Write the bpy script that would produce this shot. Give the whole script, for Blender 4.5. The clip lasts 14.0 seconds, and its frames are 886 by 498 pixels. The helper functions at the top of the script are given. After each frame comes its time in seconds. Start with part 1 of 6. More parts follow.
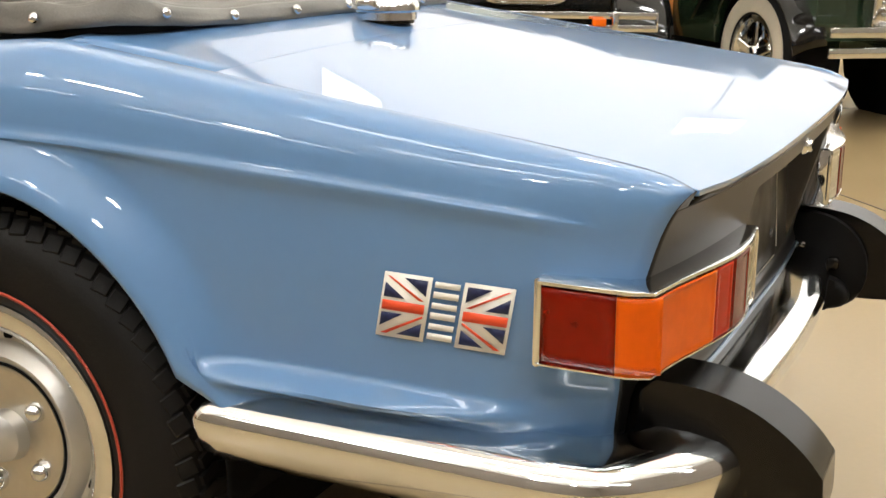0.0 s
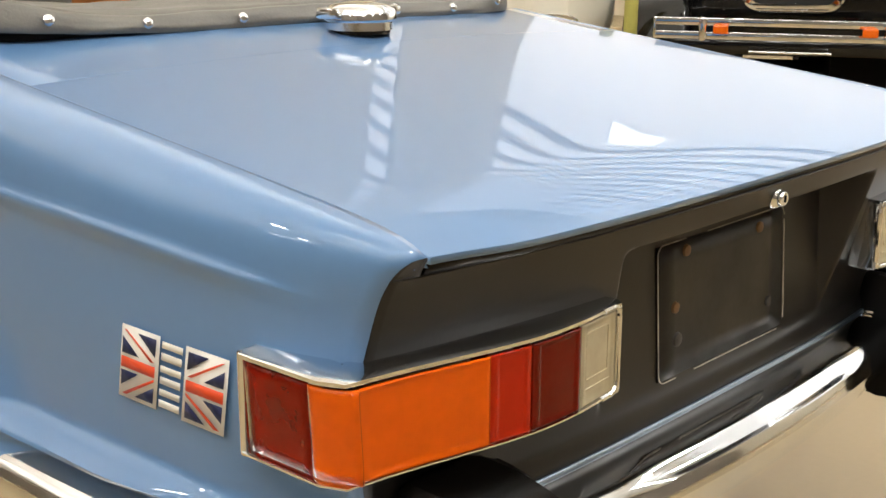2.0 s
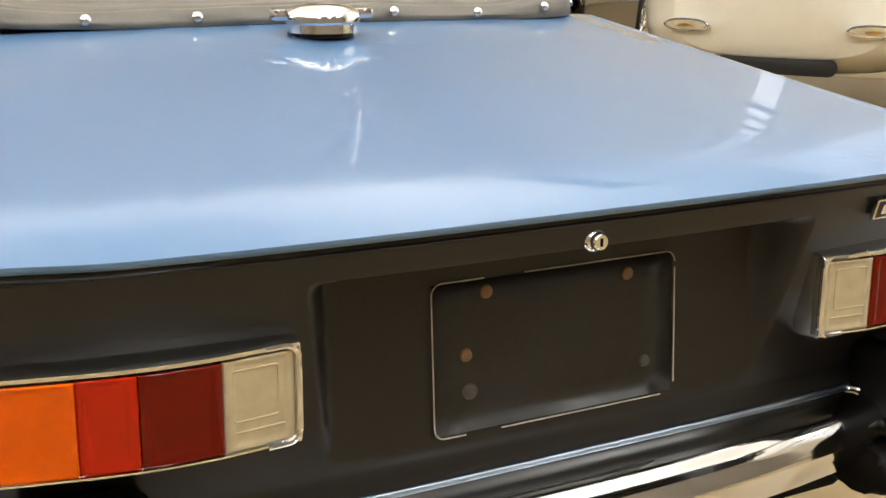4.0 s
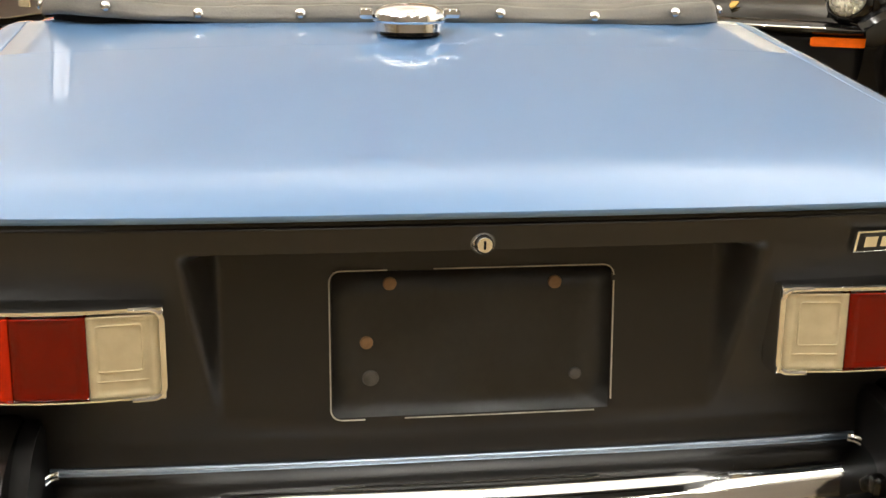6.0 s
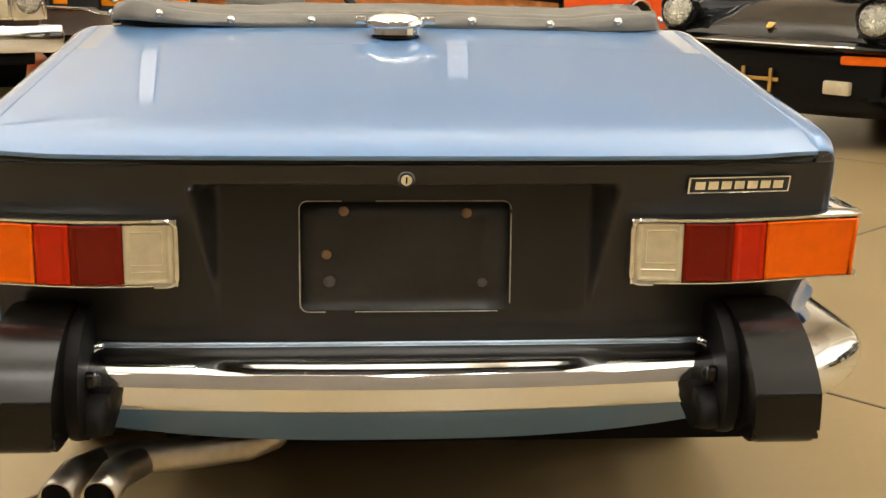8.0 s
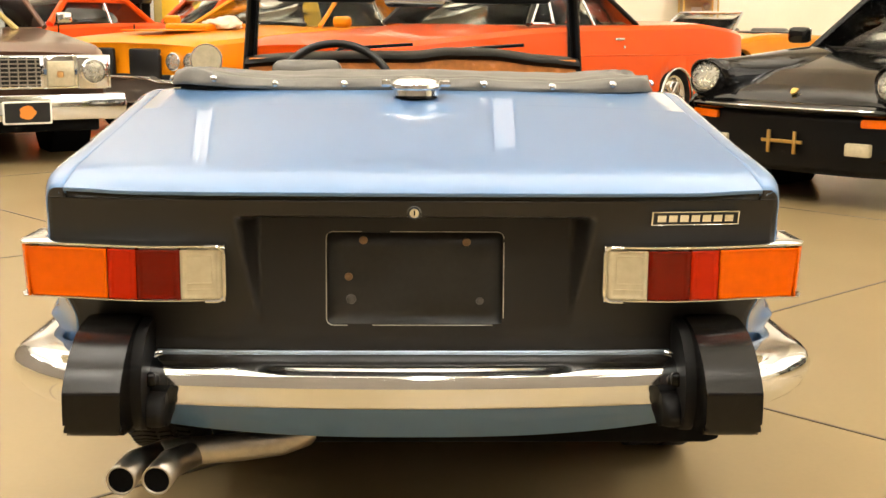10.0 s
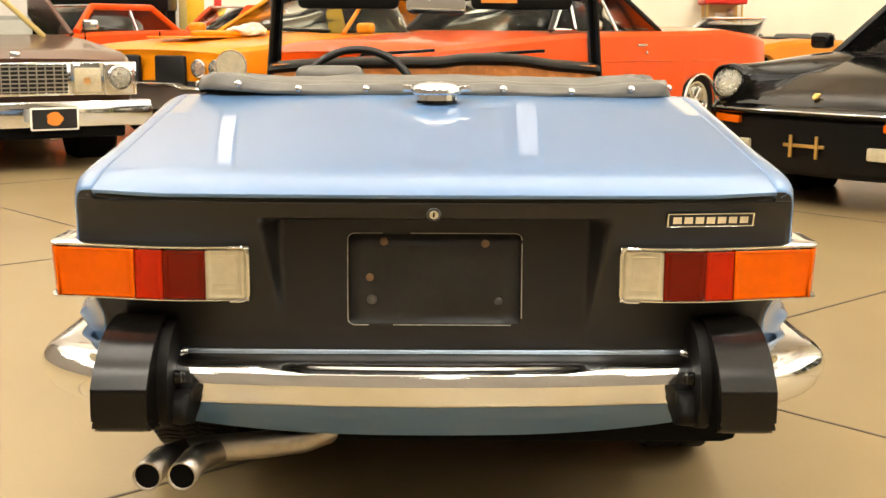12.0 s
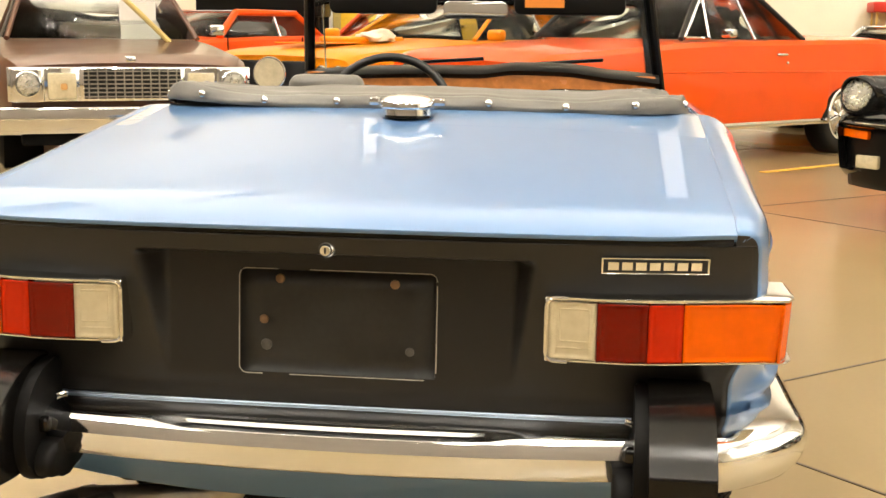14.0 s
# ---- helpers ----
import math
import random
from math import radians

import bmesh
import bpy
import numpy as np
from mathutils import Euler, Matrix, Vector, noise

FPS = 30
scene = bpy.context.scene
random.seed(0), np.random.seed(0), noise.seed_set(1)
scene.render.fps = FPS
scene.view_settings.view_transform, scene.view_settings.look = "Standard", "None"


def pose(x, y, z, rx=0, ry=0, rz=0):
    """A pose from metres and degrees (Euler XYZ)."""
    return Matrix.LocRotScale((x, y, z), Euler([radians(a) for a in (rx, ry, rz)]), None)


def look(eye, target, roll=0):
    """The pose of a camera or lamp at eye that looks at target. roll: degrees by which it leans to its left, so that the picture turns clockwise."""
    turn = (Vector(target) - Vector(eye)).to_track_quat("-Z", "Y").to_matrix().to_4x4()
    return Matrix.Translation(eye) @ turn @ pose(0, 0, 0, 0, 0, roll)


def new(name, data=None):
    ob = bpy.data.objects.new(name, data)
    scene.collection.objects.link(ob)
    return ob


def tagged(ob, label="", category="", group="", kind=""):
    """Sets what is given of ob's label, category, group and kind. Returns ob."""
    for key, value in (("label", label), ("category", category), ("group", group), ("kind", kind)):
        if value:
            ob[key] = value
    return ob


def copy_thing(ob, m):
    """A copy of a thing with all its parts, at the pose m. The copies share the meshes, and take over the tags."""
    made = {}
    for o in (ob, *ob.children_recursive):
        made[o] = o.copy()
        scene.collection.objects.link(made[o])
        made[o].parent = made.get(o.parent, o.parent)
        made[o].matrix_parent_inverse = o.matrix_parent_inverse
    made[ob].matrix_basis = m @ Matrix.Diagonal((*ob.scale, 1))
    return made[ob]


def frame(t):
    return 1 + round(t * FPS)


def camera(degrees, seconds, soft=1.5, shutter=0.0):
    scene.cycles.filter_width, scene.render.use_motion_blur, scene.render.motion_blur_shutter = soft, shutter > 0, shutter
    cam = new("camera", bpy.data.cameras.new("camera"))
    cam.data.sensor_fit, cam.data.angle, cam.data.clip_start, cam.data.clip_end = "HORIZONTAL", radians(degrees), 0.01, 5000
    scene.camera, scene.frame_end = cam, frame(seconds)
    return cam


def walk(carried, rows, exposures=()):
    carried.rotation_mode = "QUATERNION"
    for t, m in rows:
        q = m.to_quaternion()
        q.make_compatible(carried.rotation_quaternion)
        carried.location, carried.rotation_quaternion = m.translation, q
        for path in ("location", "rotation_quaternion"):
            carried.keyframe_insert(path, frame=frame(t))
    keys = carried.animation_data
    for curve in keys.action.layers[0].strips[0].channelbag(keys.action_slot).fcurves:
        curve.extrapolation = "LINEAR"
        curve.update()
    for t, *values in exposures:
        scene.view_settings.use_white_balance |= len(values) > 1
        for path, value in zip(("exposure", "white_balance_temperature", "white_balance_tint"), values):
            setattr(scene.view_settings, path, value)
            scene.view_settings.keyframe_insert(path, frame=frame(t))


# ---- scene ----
cam = camera(39.8, 14.0)
PATH = [
    (0, (-1.836, -0.326, 1.016), (-0.081, 0.488, 0.510), 1.01),
    (0.5, (-1.716, -0.443, 1.015), (-0.053, 0.546, 0.510), 0.78),
    (1, (-1.585, -0.539, 1.016), (0.003, 0.565, 0.509), 0.66),
    (1.5, (-1.444, -0.614, 1.018), (0.090, 0.564, 0.508), 0.35),
    (2, (-1.302, -0.693, 1.018), (0.144, 0.591, 0.510), 0.62),
    (2.5, (-1.147, -0.783, 1.019), (0.199, 0.606, 0.511), 0.59),
    (5, (-0.450, -1.125, 1.015), (0.151, 0.714, 0.512), 0.77),
    (5.5, (-0.337, -1.167, 1.015), (0.093, 0.720, 0.513), 0.82),
    (6, (-0.211, -1.218, 1.022), (0.067, 0.695, 0.512), 0.68),
    (6.5, (-0.144, -1.272, 1.020), (0.165, 0.635, 0.505), 0.59),
    (7, (-0.126, -1.377, 1.022), (0.107, 0.545, 0.519), 0.67),
    (7.5, (-0.093, -1.550, 1.024), (0.052, 0.385, 0.541), 0.64),
    (8, (-0.069, -1.714, 1.024), (0.070, 0.224, 0.550), 0.74),
    (8.5, (-0.054, -1.843, 1.027), (0.005, 0.107, 0.585), 0.62),
    (9, (-0.033, -1.937, 1.031), (0.031, 0.022, 0.637), 0.52),
    (11.5, (-0.003, -2.120, 1.029), (0.026, -0.153, 0.670), 0.31),
    (12, (-0.003, -2.101, 1.029), (0.013, -0.134, 0.672), 0.30),
    (12.5, (0.020, -2.045, 1.029), (0.005, -0.078, 0.675), 0.40),
    (13, (0.128, -1.951, 1.029), (0.112, 0.017, 0.674), 0.60),
    (13.5, (0.252, -1.856, 1.030), (0.135, 0.108, 0.677), 0.57),
    (14, (0.393, -1.770, 1.030), (0.137, 0.182, 0.682), 0.63),
]
EXPOSURES = [(0.0, -0.22, 5850, 10), (1.2, -0.27, 5870, 10), (2.7, -0.35, 5900, 10), (5.0, -0.06, 6000, 10), (7.3, -0.08, 6220, 10), (8.0, -0.14, 6320, 10), (9.0, 0.2, 6450, 10), (14.0, 0.25, 6450, 10)]
walk(cam, [(t, look(eye, target, roll)) for t, eye, target, roll in PATH], EXPOSURES)

# ---- world, room lights, exposure ----
world = bpy.data.worlds.new("world")
world.use_nodes = True
world.node_tree.nodes["Background"].inputs[0].default_value = (1.0, 0.9, 0.75, 1)
world.node_tree.nodes["Background"].inputs[1].default_value = 0.012
scene.world = world
scene.view_settings.exposure = 0.0

ROOM = (-13.0, 11.5, -9.0, 21.6, 9.6)      # x0, x1, y0, y1, ceiling height


# ---- materials ----
def material(name, colour, rough=0.5, metal=0.0, coat=0.0, vary=0.15, scale=6.0, bump=0.0, bump_scale=60.0,
             rough_vary=0.1, transmission=0.0, ior=1.45, coords="Object", coat_rough=0.03, specular=0.5, fleck=0.0):
    m = bpy.data.materials.new(name)
    m.use_nodes = True
    n, l = m.node_tree.nodes, m.node_tree.links
    b = n["Principled BSDF"]
    b.inputs["Roughness"].default_value = rough
    b.inputs["Metallic"].default_value = metal
    b.inputs["Coat Weight"].default_value = coat
    b.inputs["Coat Roughness"].default_value = coat_rough
    b.inputs["Transmission Weight"].default_value = transmission
    b.inputs["IOR"].default_value = ior
    b.inputs["Specular IOR Level"].default_value = specular
    b.inputs["Base Color"].default_value = (*colour, 1)
    tc = n.new("ShaderNodeTexCoord")
    big = n.new("ShaderNodeTexNoise")
    big.inputs["Scale"].default_value, big.inputs["Detail"].default_value = scale, 6
    l.new(tc.outputs[coords], big.inputs["Vector"])
    fine = n.new("ShaderNodeTexNoise")
    fine.inputs["Scale"].default_value, fine.inputs["Detail"].default_value = bump_scale, 4
    l.new(tc.outputs[coords], fine.inputs["Vector"])
    if vary:
        both = n.new("ShaderNodeMix")
        both.data_type = "FLOAT"
        both.inputs[0].default_value = 0.3
        l.new(big.outputs["Fac"], both.inputs[2]), l.new(fine.outputs["Fac"], both.inputs[3])
        ramp = n.new("ShaderNodeValToRGB")
        ramp.color_ramp.elements[0].position, ramp.color_ramp.elements[1].position = 0.3, 0.7
        ramp.color_ramp.elements[0].color = (*[c * (1 - vary) for c in colour], 1)
        ramp.color_ramp.elements[1].color = (*[min(1, c * (1 + vary * 0.7)) for c in colour], 1)
        l.new(both.outputs[0], ramp.inputs[0]), l.new(ramp.outputs[0], b.inputs["Base Color"])
    if rough_vary:
        mr = n.new("ShaderNodeMapRange")
        mr.inputs["To Min"].default_value = max(0.0, rough - rough_vary * rough)
        mr.inputs["To Max"].default_value = min(1.0, rough + rough_vary * rough * 2)
        l.new(big.outputs["Fac"], mr.inputs["Value"]), l.new(mr.outputs[0], b.inputs["Roughness"])
    if bump:
        bp = n.new("ShaderNodeBump")
        bp.inputs["Strength"].default_value, bp.inputs["Distance"].default_value = bump, 0.002
        l.new(fine.outputs["Fac"], bp.inputs["Height"]), l.new(bp.outputs[0], b.inputs["Normal"])
    return m


def pane_material(name, tint):
    """Thin clear glass: straight see-through with a mirror gloss that grows at a slant."""
    m = bpy.data.materials.new(name)
    m.use_nodes = True
    n, l = m.node_tree.nodes, m.node_tree.links
    n.remove(n["Principled BSDF"])
    clear, gloss, mix, fres = n.new("ShaderNodeBsdfTransparent"), n.new("ShaderNodeBsdfGlossy"), n.new("ShaderNodeMixShader"), n.new("ShaderNodeFresnel")
    clear.inputs["Color"].default_value = (*tint, 1)
    gloss.inputs["Roughness"].default_value = 0.02
    fres.inputs["IOR"].default_value = 1.35
    l.new(fres.outputs[0], mix.inputs[0])
    l.new(clear.outputs[0], mix.inputs[1]), l.new(gloss.outputs[0], mix.inputs[2])
    l.new(mix.outputs[0], n["Material Output"].inputs["Surface"])
    return m


def lamp_material(name, colour, strength):
    m = bpy.data.materials.new(name)
    m.use_nodes = True
    b = m.node_tree.nodes["Principled BSDF"]
    b.inputs["Base Color"].default_value = (*colour, 1)
    b.inputs["Emission Color"].default_value = (*colour, 1)
    b.inputs["Emission Strength"].default_value = strength
    return m


BLUE = material("blue_paint", (0.113, 0.222, 0.420), 0.30, coat=0.95, specular=0.25, vary=0.03, scale=1.5, coat_rough=0.03, rough_vary=0)
BLACK_PAINT = material("satin_black_paint", (0.0115, 0.0105, 0.0096), 0.34, vary=0.12, scale=4, bump=0.03, bump_scale=220, rough_vary=0.1)
CHROME = material("chrome", (0.80, 0.82, 0.84), 0.06, metal=1.0, vary=0.05, scale=9, rough_vary=0.6)
STEEL = material("dull_steel", (0.46, 0.42, 0.36), 0.33, metal=1.0, vary=0.3, scale=14, rough_vary=0.3)
RUBBER = material("bumper_rubber", (0.0042, 0.0037, 0.0031), 0.22, vary=0.12, scale=5, rough_vary=0.0, specular=0.34)
MATT_RUBBER = material("matt_black_rubber", (0.0045, 0.0042, 0.004), 0.55, vary=0.2, scale=12, specular=0.2)
BEAD = material("bright_tail_bead", (0.40, 0.49, 0.62), 0.30, metal=1.0, vary=0.06, scale=9)
SATIN = material("satin_wheel_metal", (0.56, 0.53, 0.47), 0.28, metal=0.9, vary=0.12)
TYRE = material("tyre_rubber", (0.0052, 0.0048, 0.0045), 0.55, vary=0.35, scale=14, bump=0.2, bump_scale=160, specular=0.28)
VINYL = material("grey_vinyl", (0.150, 0.142, 0.124), 0.40, vary=0.22, scale=16, bump=0.25, bump_scale=260)
BLACK_VINYL = material("black_vinyl", (0.011, 0.0105, 0.010), 0.38, vary=0.2, scale=20, bump=0.2, bump_scale=240)
# near-black that puts the shade of undersides, wells and gaps into the colour
SHADOW_BLACK = material("underbody_shade_black", (0.005, 0.005, 0.005), 0.9, vary=0.3, specular=0.1)
WOOD = material("dash_wood", (0.62, 0.22, 0.050), 0.25, coat=0.6, vary=0.35, scale=24)
AMBER = material("amber_lens", (0.80, 0.135, 0.0), 0.16, vary=0.10, scale=30, bump=0.2, bump_scale=120, coat=0.25, specular=0.3)
CLEAR_LENS = material("clear_lens", (0.56, 0.49, 0.33), 0.2, vary=0.16, scale=30, bump=0.3, bump_scale=100, coat=0.8)
TAN_PAINT = material("tan_paint", (0.52, 0.40, 0.14), 0.4, vary=0.15)
TAN_VINYL = material("tan_vinyl", (0.36, 0.28, 0.18), 0.5, vary=0.15, scale=16)
CLOTH = material("white_cloth", (0.80, 0.74, 0.62), 0.9, vary=0.12, scale=20, bump=0.4, bump_scale=80)
WINDOW_GLASS = pane_material("window_glass", (0.93, 0.95, 0.91))
GLASS = pane_material("clear_glass", (0.98, 0.99, 0.97))
DARK_GLASS = material("dark_glass", (0.02, 0.021, 0.02), 0.04, vary=0, rough_vary=0, coat=1.0)
WHITE_DECAL = material("white_decal", (0.80, 0.78, 0.72), 0.35, vary=0.04)
NAVY_DECAL = material("navy_decal", (0.012, 0.018, 0.075), 0.35, vary=0.1)
RED_DECAL = material("red_decal", (0.80, 0.085, 0.022), 0.35, vary=0.05)
RED_LINE = material("tyre_red_line", (0.36, 0.045, 0.018), 0.6, vary=0.2)
SILVER = material("silver_paint", (0.50, 0.49, 0.46), 0.34, metal=0.7, vary=0.08)
BROWN = material("brown_paint", (0.115, 0.050, 0.026), 0.28, coat=0.5, specular=0.25, vary=0.1)
ORANGE_RED = material("orange_red_paint", (0.90, 0.095, 0.003), 0.34, coat=0.55, specular=0.2, vary=0.05)
ORANGE_YELLOW = material("orange_yellow_paint", (0.90, 0.30, 0.004), 0.35, coat=0.4, specular=0.3, vary=0.05)
TRIM_BLACK = material("black_trim", (0.0042, 0.004, 0.0038), 0.34, vary=0.2, specular=0.22)
BLACK_GLOSS = material("gloss_black_paint", (0.006, 0.0056, 0.0052), 0.07, coat=0.2, specular=0.4, vary=0.1, coat_rough=0.02)
WHITE_PAINT = material("cream_white_paint", (0.86, 0.83, 0.72), 0.3, coat=1.0, vary=0.04)
GREEN_PAINT = material("dark_green_paint", (0.020, 0.040, 0.020), 0.22, coat=1.0, vary=0.1)
WHITEWALL = material("whitewall_rubber", (0.70, 0.66, 0.56), 0.6, vary=0.1)
GRILLE_BLACK = material("grille_black", (0.010, 0.010, 0.010), 0.5, vary=0.2)
WALL = material("cream_wall_paint", (0.85, 0.79, 0.63), 0.75, vary=0.07, scale=1.2, bump=0.1, bump_scale=40)
ROOF_PALE = material("white_ceiling_paint", (0.66, 0.63, 0.56), 0.8, vary=0.15, scale=1.0)
CEILING = material("white_fitting_paint", (0.74, 0.71, 0.63), 0.7, vary=0.06, scale=1.0, bump=0.1)
RED_PAINT = material("red_paint", (0.55, 0.03, 0.015), 0.4, vary=0.1)
YELLOW_PAINT = material("yellow_paint", (0.80, 0.48, 0.03), 0.4, vary=0.1)
POST_GREEN = material("yellow_green_paint", (0.42, 0.40, 0.10), 0.5, vary=0.15)
PAPER = material("white_paper", (0.78, 0.76, 0.70), 0.7, vary=0.05)
GOLD = material("gold_metal", (0.75, 0.50, 0.16), 0.3, metal=1.0, vary=0.1)
REFLECTOR = material("lamp_reflector", (0.60, 0.58, 0.52), 0.35, metal=0.25, vary=0.05, scale=20)


def lens_material(name, tint, body, milk, rough=0.05):
    """Moulded coloured plastic: part see-through, part clouded, with a gloss that grows at a slant."""
    m = bpy.data.materials.new(name)
    m.use_nodes = True
    n, l = m.node_tree.nodes, m.node_tree.links
    n.remove(n["Principled BSDF"])
    clear, cloud, gloss, fres = n.new("ShaderNodeBsdfTransparent"), n.new("ShaderNodeBsdfDiffuse"), n.new("ShaderNodeBsdfGlossy"), n.new("ShaderNodeFresnel")
    inner, outer = n.new("ShaderNodeMixShader"), n.new("ShaderNodeMixShader")
    tc, grain, bp, ramp = n.new("ShaderNodeTexCoord"), n.new("ShaderNodeTexNoise"), n.new("ShaderNodeBump"), n.new("ShaderNodeMapRange")
    grain.inputs["Scale"].default_value, grain.inputs["Detail"].default_value = 55, 5
    ramp.inputs["From Min"].default_value, ramp.inputs["From Max"].default_value = 0.3, 0.7
    ramp.inputs["To Min"].default_value, ramp.inputs["To Max"].default_value = milk - 0.04, milk + 0.05
    bp.inputs["Strength"].default_value, bp.inputs["Distance"].default_value = 0.08, 0.002
    clear.inputs["Color"].default_value, cloud.inputs["Color"].default_value = (*tint, 1), (*body, 1)
    gloss.inputs["Roughness"].default_value, fres.inputs["IOR"].default_value = rough, 1.36
    l.new(tc.outputs["Object"], grain.inputs["Vector"])
    l.new(grain.outputs["Fac"], bp.inputs["Height"]), l.new(grain.outputs["Fac"], ramp.inputs["Value"])
    l.new(bp.outputs[0], gloss.inputs["Normal"])
    l.new(ramp.outputs[0], inner.inputs[0]), l.new(clear.outputs[0], inner.inputs[1]), l.new(cloud.outputs[0], inner.inputs[2])
    l.new(fres.outputs[0], outer.inputs[0]), l.new(inner.outputs[0], outer.inputs[1]), l.new(gloss.outputs[0], outer.inputs[2])
    l.new(outer.outputs[0], n["Material Output"].inputs["Surface"])
    return m


HEAD_GLASS = lens_material("headlamp_glass", (0.95, 0.95, 0.90), (0.80, 0.77, 0.68), 0.30, 0.06)
BOWL = material("headlamp_bowl", (0.86, 0.85, 0.80), 0.22, metal=1.0, vary=0.05, scale=20)
TAIL_AMBER = lens_material("tail_amber_lens", (1.0, 0.33, 0.008), (0.92, 0.140, 0.0), 0.74)
TAIL_RED = lens_material("tail_red_lens", (1.0, 0.09, 0.02), (0.62, 0.022, 0.001), 0.68)
TAIL_DARK_RED = lens_material("tail_dark_red_lens", (0.75, 0.035, 0.006), (0.17, 0.005, 0.0005), 0.78)
TAIL_SIDE_RED = lens_material("tail_side_red_lens", (1.0, 0.05, 0.010), (0.32, 0.010, 0.0006), 0.58)
TAIL_CLEAR = lens_material("tail_clear_lens", (0.96, 0.90, 0.70), (0.74, 0.65, 0.44), 0.60)
LIGHT_TUBE = lamp_material("lit_diffuser", (1.0, 0.93, 0.82), 16.0)


def floor_material():
    m = material("polished_concrete", (0.318, 0.238, 0.124), 0.27, vary=0.05, scale=0.9, rough_vary=0.0)
    n, l = m.node_tree.nodes, m.node_tree.links
    b = n["Principled BSDF"]
    src = b.inputs["Base Color"].links[0].from_socket
    blot = n.new("ShaderNodeTexNoise")
    blot.inputs["Scale"].default_value, blot.inputs["Detail"].default_value = 0.35, 3
    tc = n.new("ShaderNodeTexCoord")
    l.new(tc.outputs["Object"], blot.inputs["Vector"])
    ramp = n.new("ShaderNodeValToRGB")
    ramp.color_ramp.elements[0].position, ramp.color_ramp.elements[0].color = 0.35, (0.91, 0.90, 0.87, 1)
    ramp.color_ramp.elements[1].position, ramp.color_ramp.elements[1].color = 0.65, (1, 1, 1, 1)
    mix = n.new("ShaderNodeMix")
    mix.data_type, mix.blend_type = "RGBA", "MULTIPLY"
    mix.inputs[0].default_value = 1.0
    l.new(blot.outputs["Fac"], ramp.inputs[0])
    l.new(src, mix.inputs[6]), l.new(ramp.outputs[0], mix.inputs[7]), l.new(mix.outputs[2], b.inputs["Base Color"])
    return m


FLOOR = floor_material()


# ---- builders ----
def lerp(a, b, t):
    return a + (b - a) * t


def smooth(a, b, v):
    t = max(0.0, min(1.0, (v - a) / (b - a)))
    return t * t * (3 - 2 * t)


def table(rows, v):
    """Straight lines between (v, value) rows."""
    if v <= rows[0][0]:
        return rows[0][1]
    for (a, p), (b, q) in zip(rows, rows[1:]):
        if v <= b:
            return lerp(p, q, (v - a) / (b - a))
    return rows[-1][1]


def curve(rows, v):
    """A smooth curve through (v, value) rows."""
    if v <= rows[0][0]:
        return rows[0][1]
    if v >= rows[-1][0]:
        return rows[-1][1]
    k = next(i for i in range(1, len(rows)) if v <= rows[i][0])
    (a, p), (b, q) = rows[k - 1], rows[k]
    h = b - a
    ma = (q - rows[max(k - 2, 0)][1]) / (b - rows[max(k - 2, 0)][0])
    nx = rows[min(k + 1, len(rows) - 1)]
    mb = (nx[1] - p) / (nx[0] - a)
    t = (v - a) / h
    return p * (2 * t ** 3 - 3 * t * t + 1) + ma * h * (t ** 3 - 2 * t * t + t) + q * (3 * t * t - 2 * t ** 3) + mb * h * (t ** 3 - t * t)


def thing(name, label, category, m=None, group=""):
    ob = new(name)
    ob.empty_display_size = 0.1
    if m is not None:
        ob.matrix_basis = m
    return tagged(ob, label, category, group)


def part(name, bm, mat, parent=None, label="", sharp=35, thick=0.0, recalc=True, out=None, flat=False):
    """Link a bmesh as one mesh under its thing; out: the way that an open sheet faces."""
    if recalc:
        bmesh.ops.recalc_face_normals(bm, faces=bm.faces)
    if out is not None:
        total = Vector()
        for f in bm.faces:
            total += f.normal * f.calc_area()
        if total.dot(Vector(out)) < 0:
            bmesh.ops.reverse_faces(bm, faces=bm.faces)
    me = bpy.data.meshes.new(name)
    bm.to_mesh(me)
    bm.free()
    for p in me.polygons:
        p.use_smooth = not flat
    me.set_sharp_from_angle(angle=radians(sharp))
    me.materials.append(mat)
    ob = new(name, me)
    if parent is not None:
        ob.parent = parent
    if thick:
        s = ob.modifiers.new("thickness", "SOLIDIFY")
        s.thickness, s.offset = thick, -1
    if label:
        ob["label"] = label
    return ob


def grid(fn, us, vs, bm=None, close_v=False):
    bm = bm or bmesh.new()
    rows = [[bm.verts.new(fn(u, v)) for v in vs] for u in us]
    for a, b in zip(rows, rows[1:]):
        k = len(a)
        for j in range(k if close_v else k - 1):
            bm.faces.new((a[j], a[(j + 1) % k], b[(j + 1) % k], b[j]))
    return bm


def steps(a, b, n):
    return [a + (b - a) * i / n for i in range(n + 1)]


def box(c, s, bevel=0.0, seg=2, bm=None, m=None):
    bm = bm or bmesh.new()
    made = bmesh.ops.create_cube(bm, size=1, matrix=(m or Matrix()) @ Matrix.Translation(c) @ Matrix.Diagonal((*s, 1)))
    if bevel:
        vs = set(made["verts"])
        bmesh.ops.bevel(bm, geom=[e for e in bm.edges if e.verts[0] in vs], offset=bevel, segments=seg, affect="EDGES", profile=0.5)
    return bm


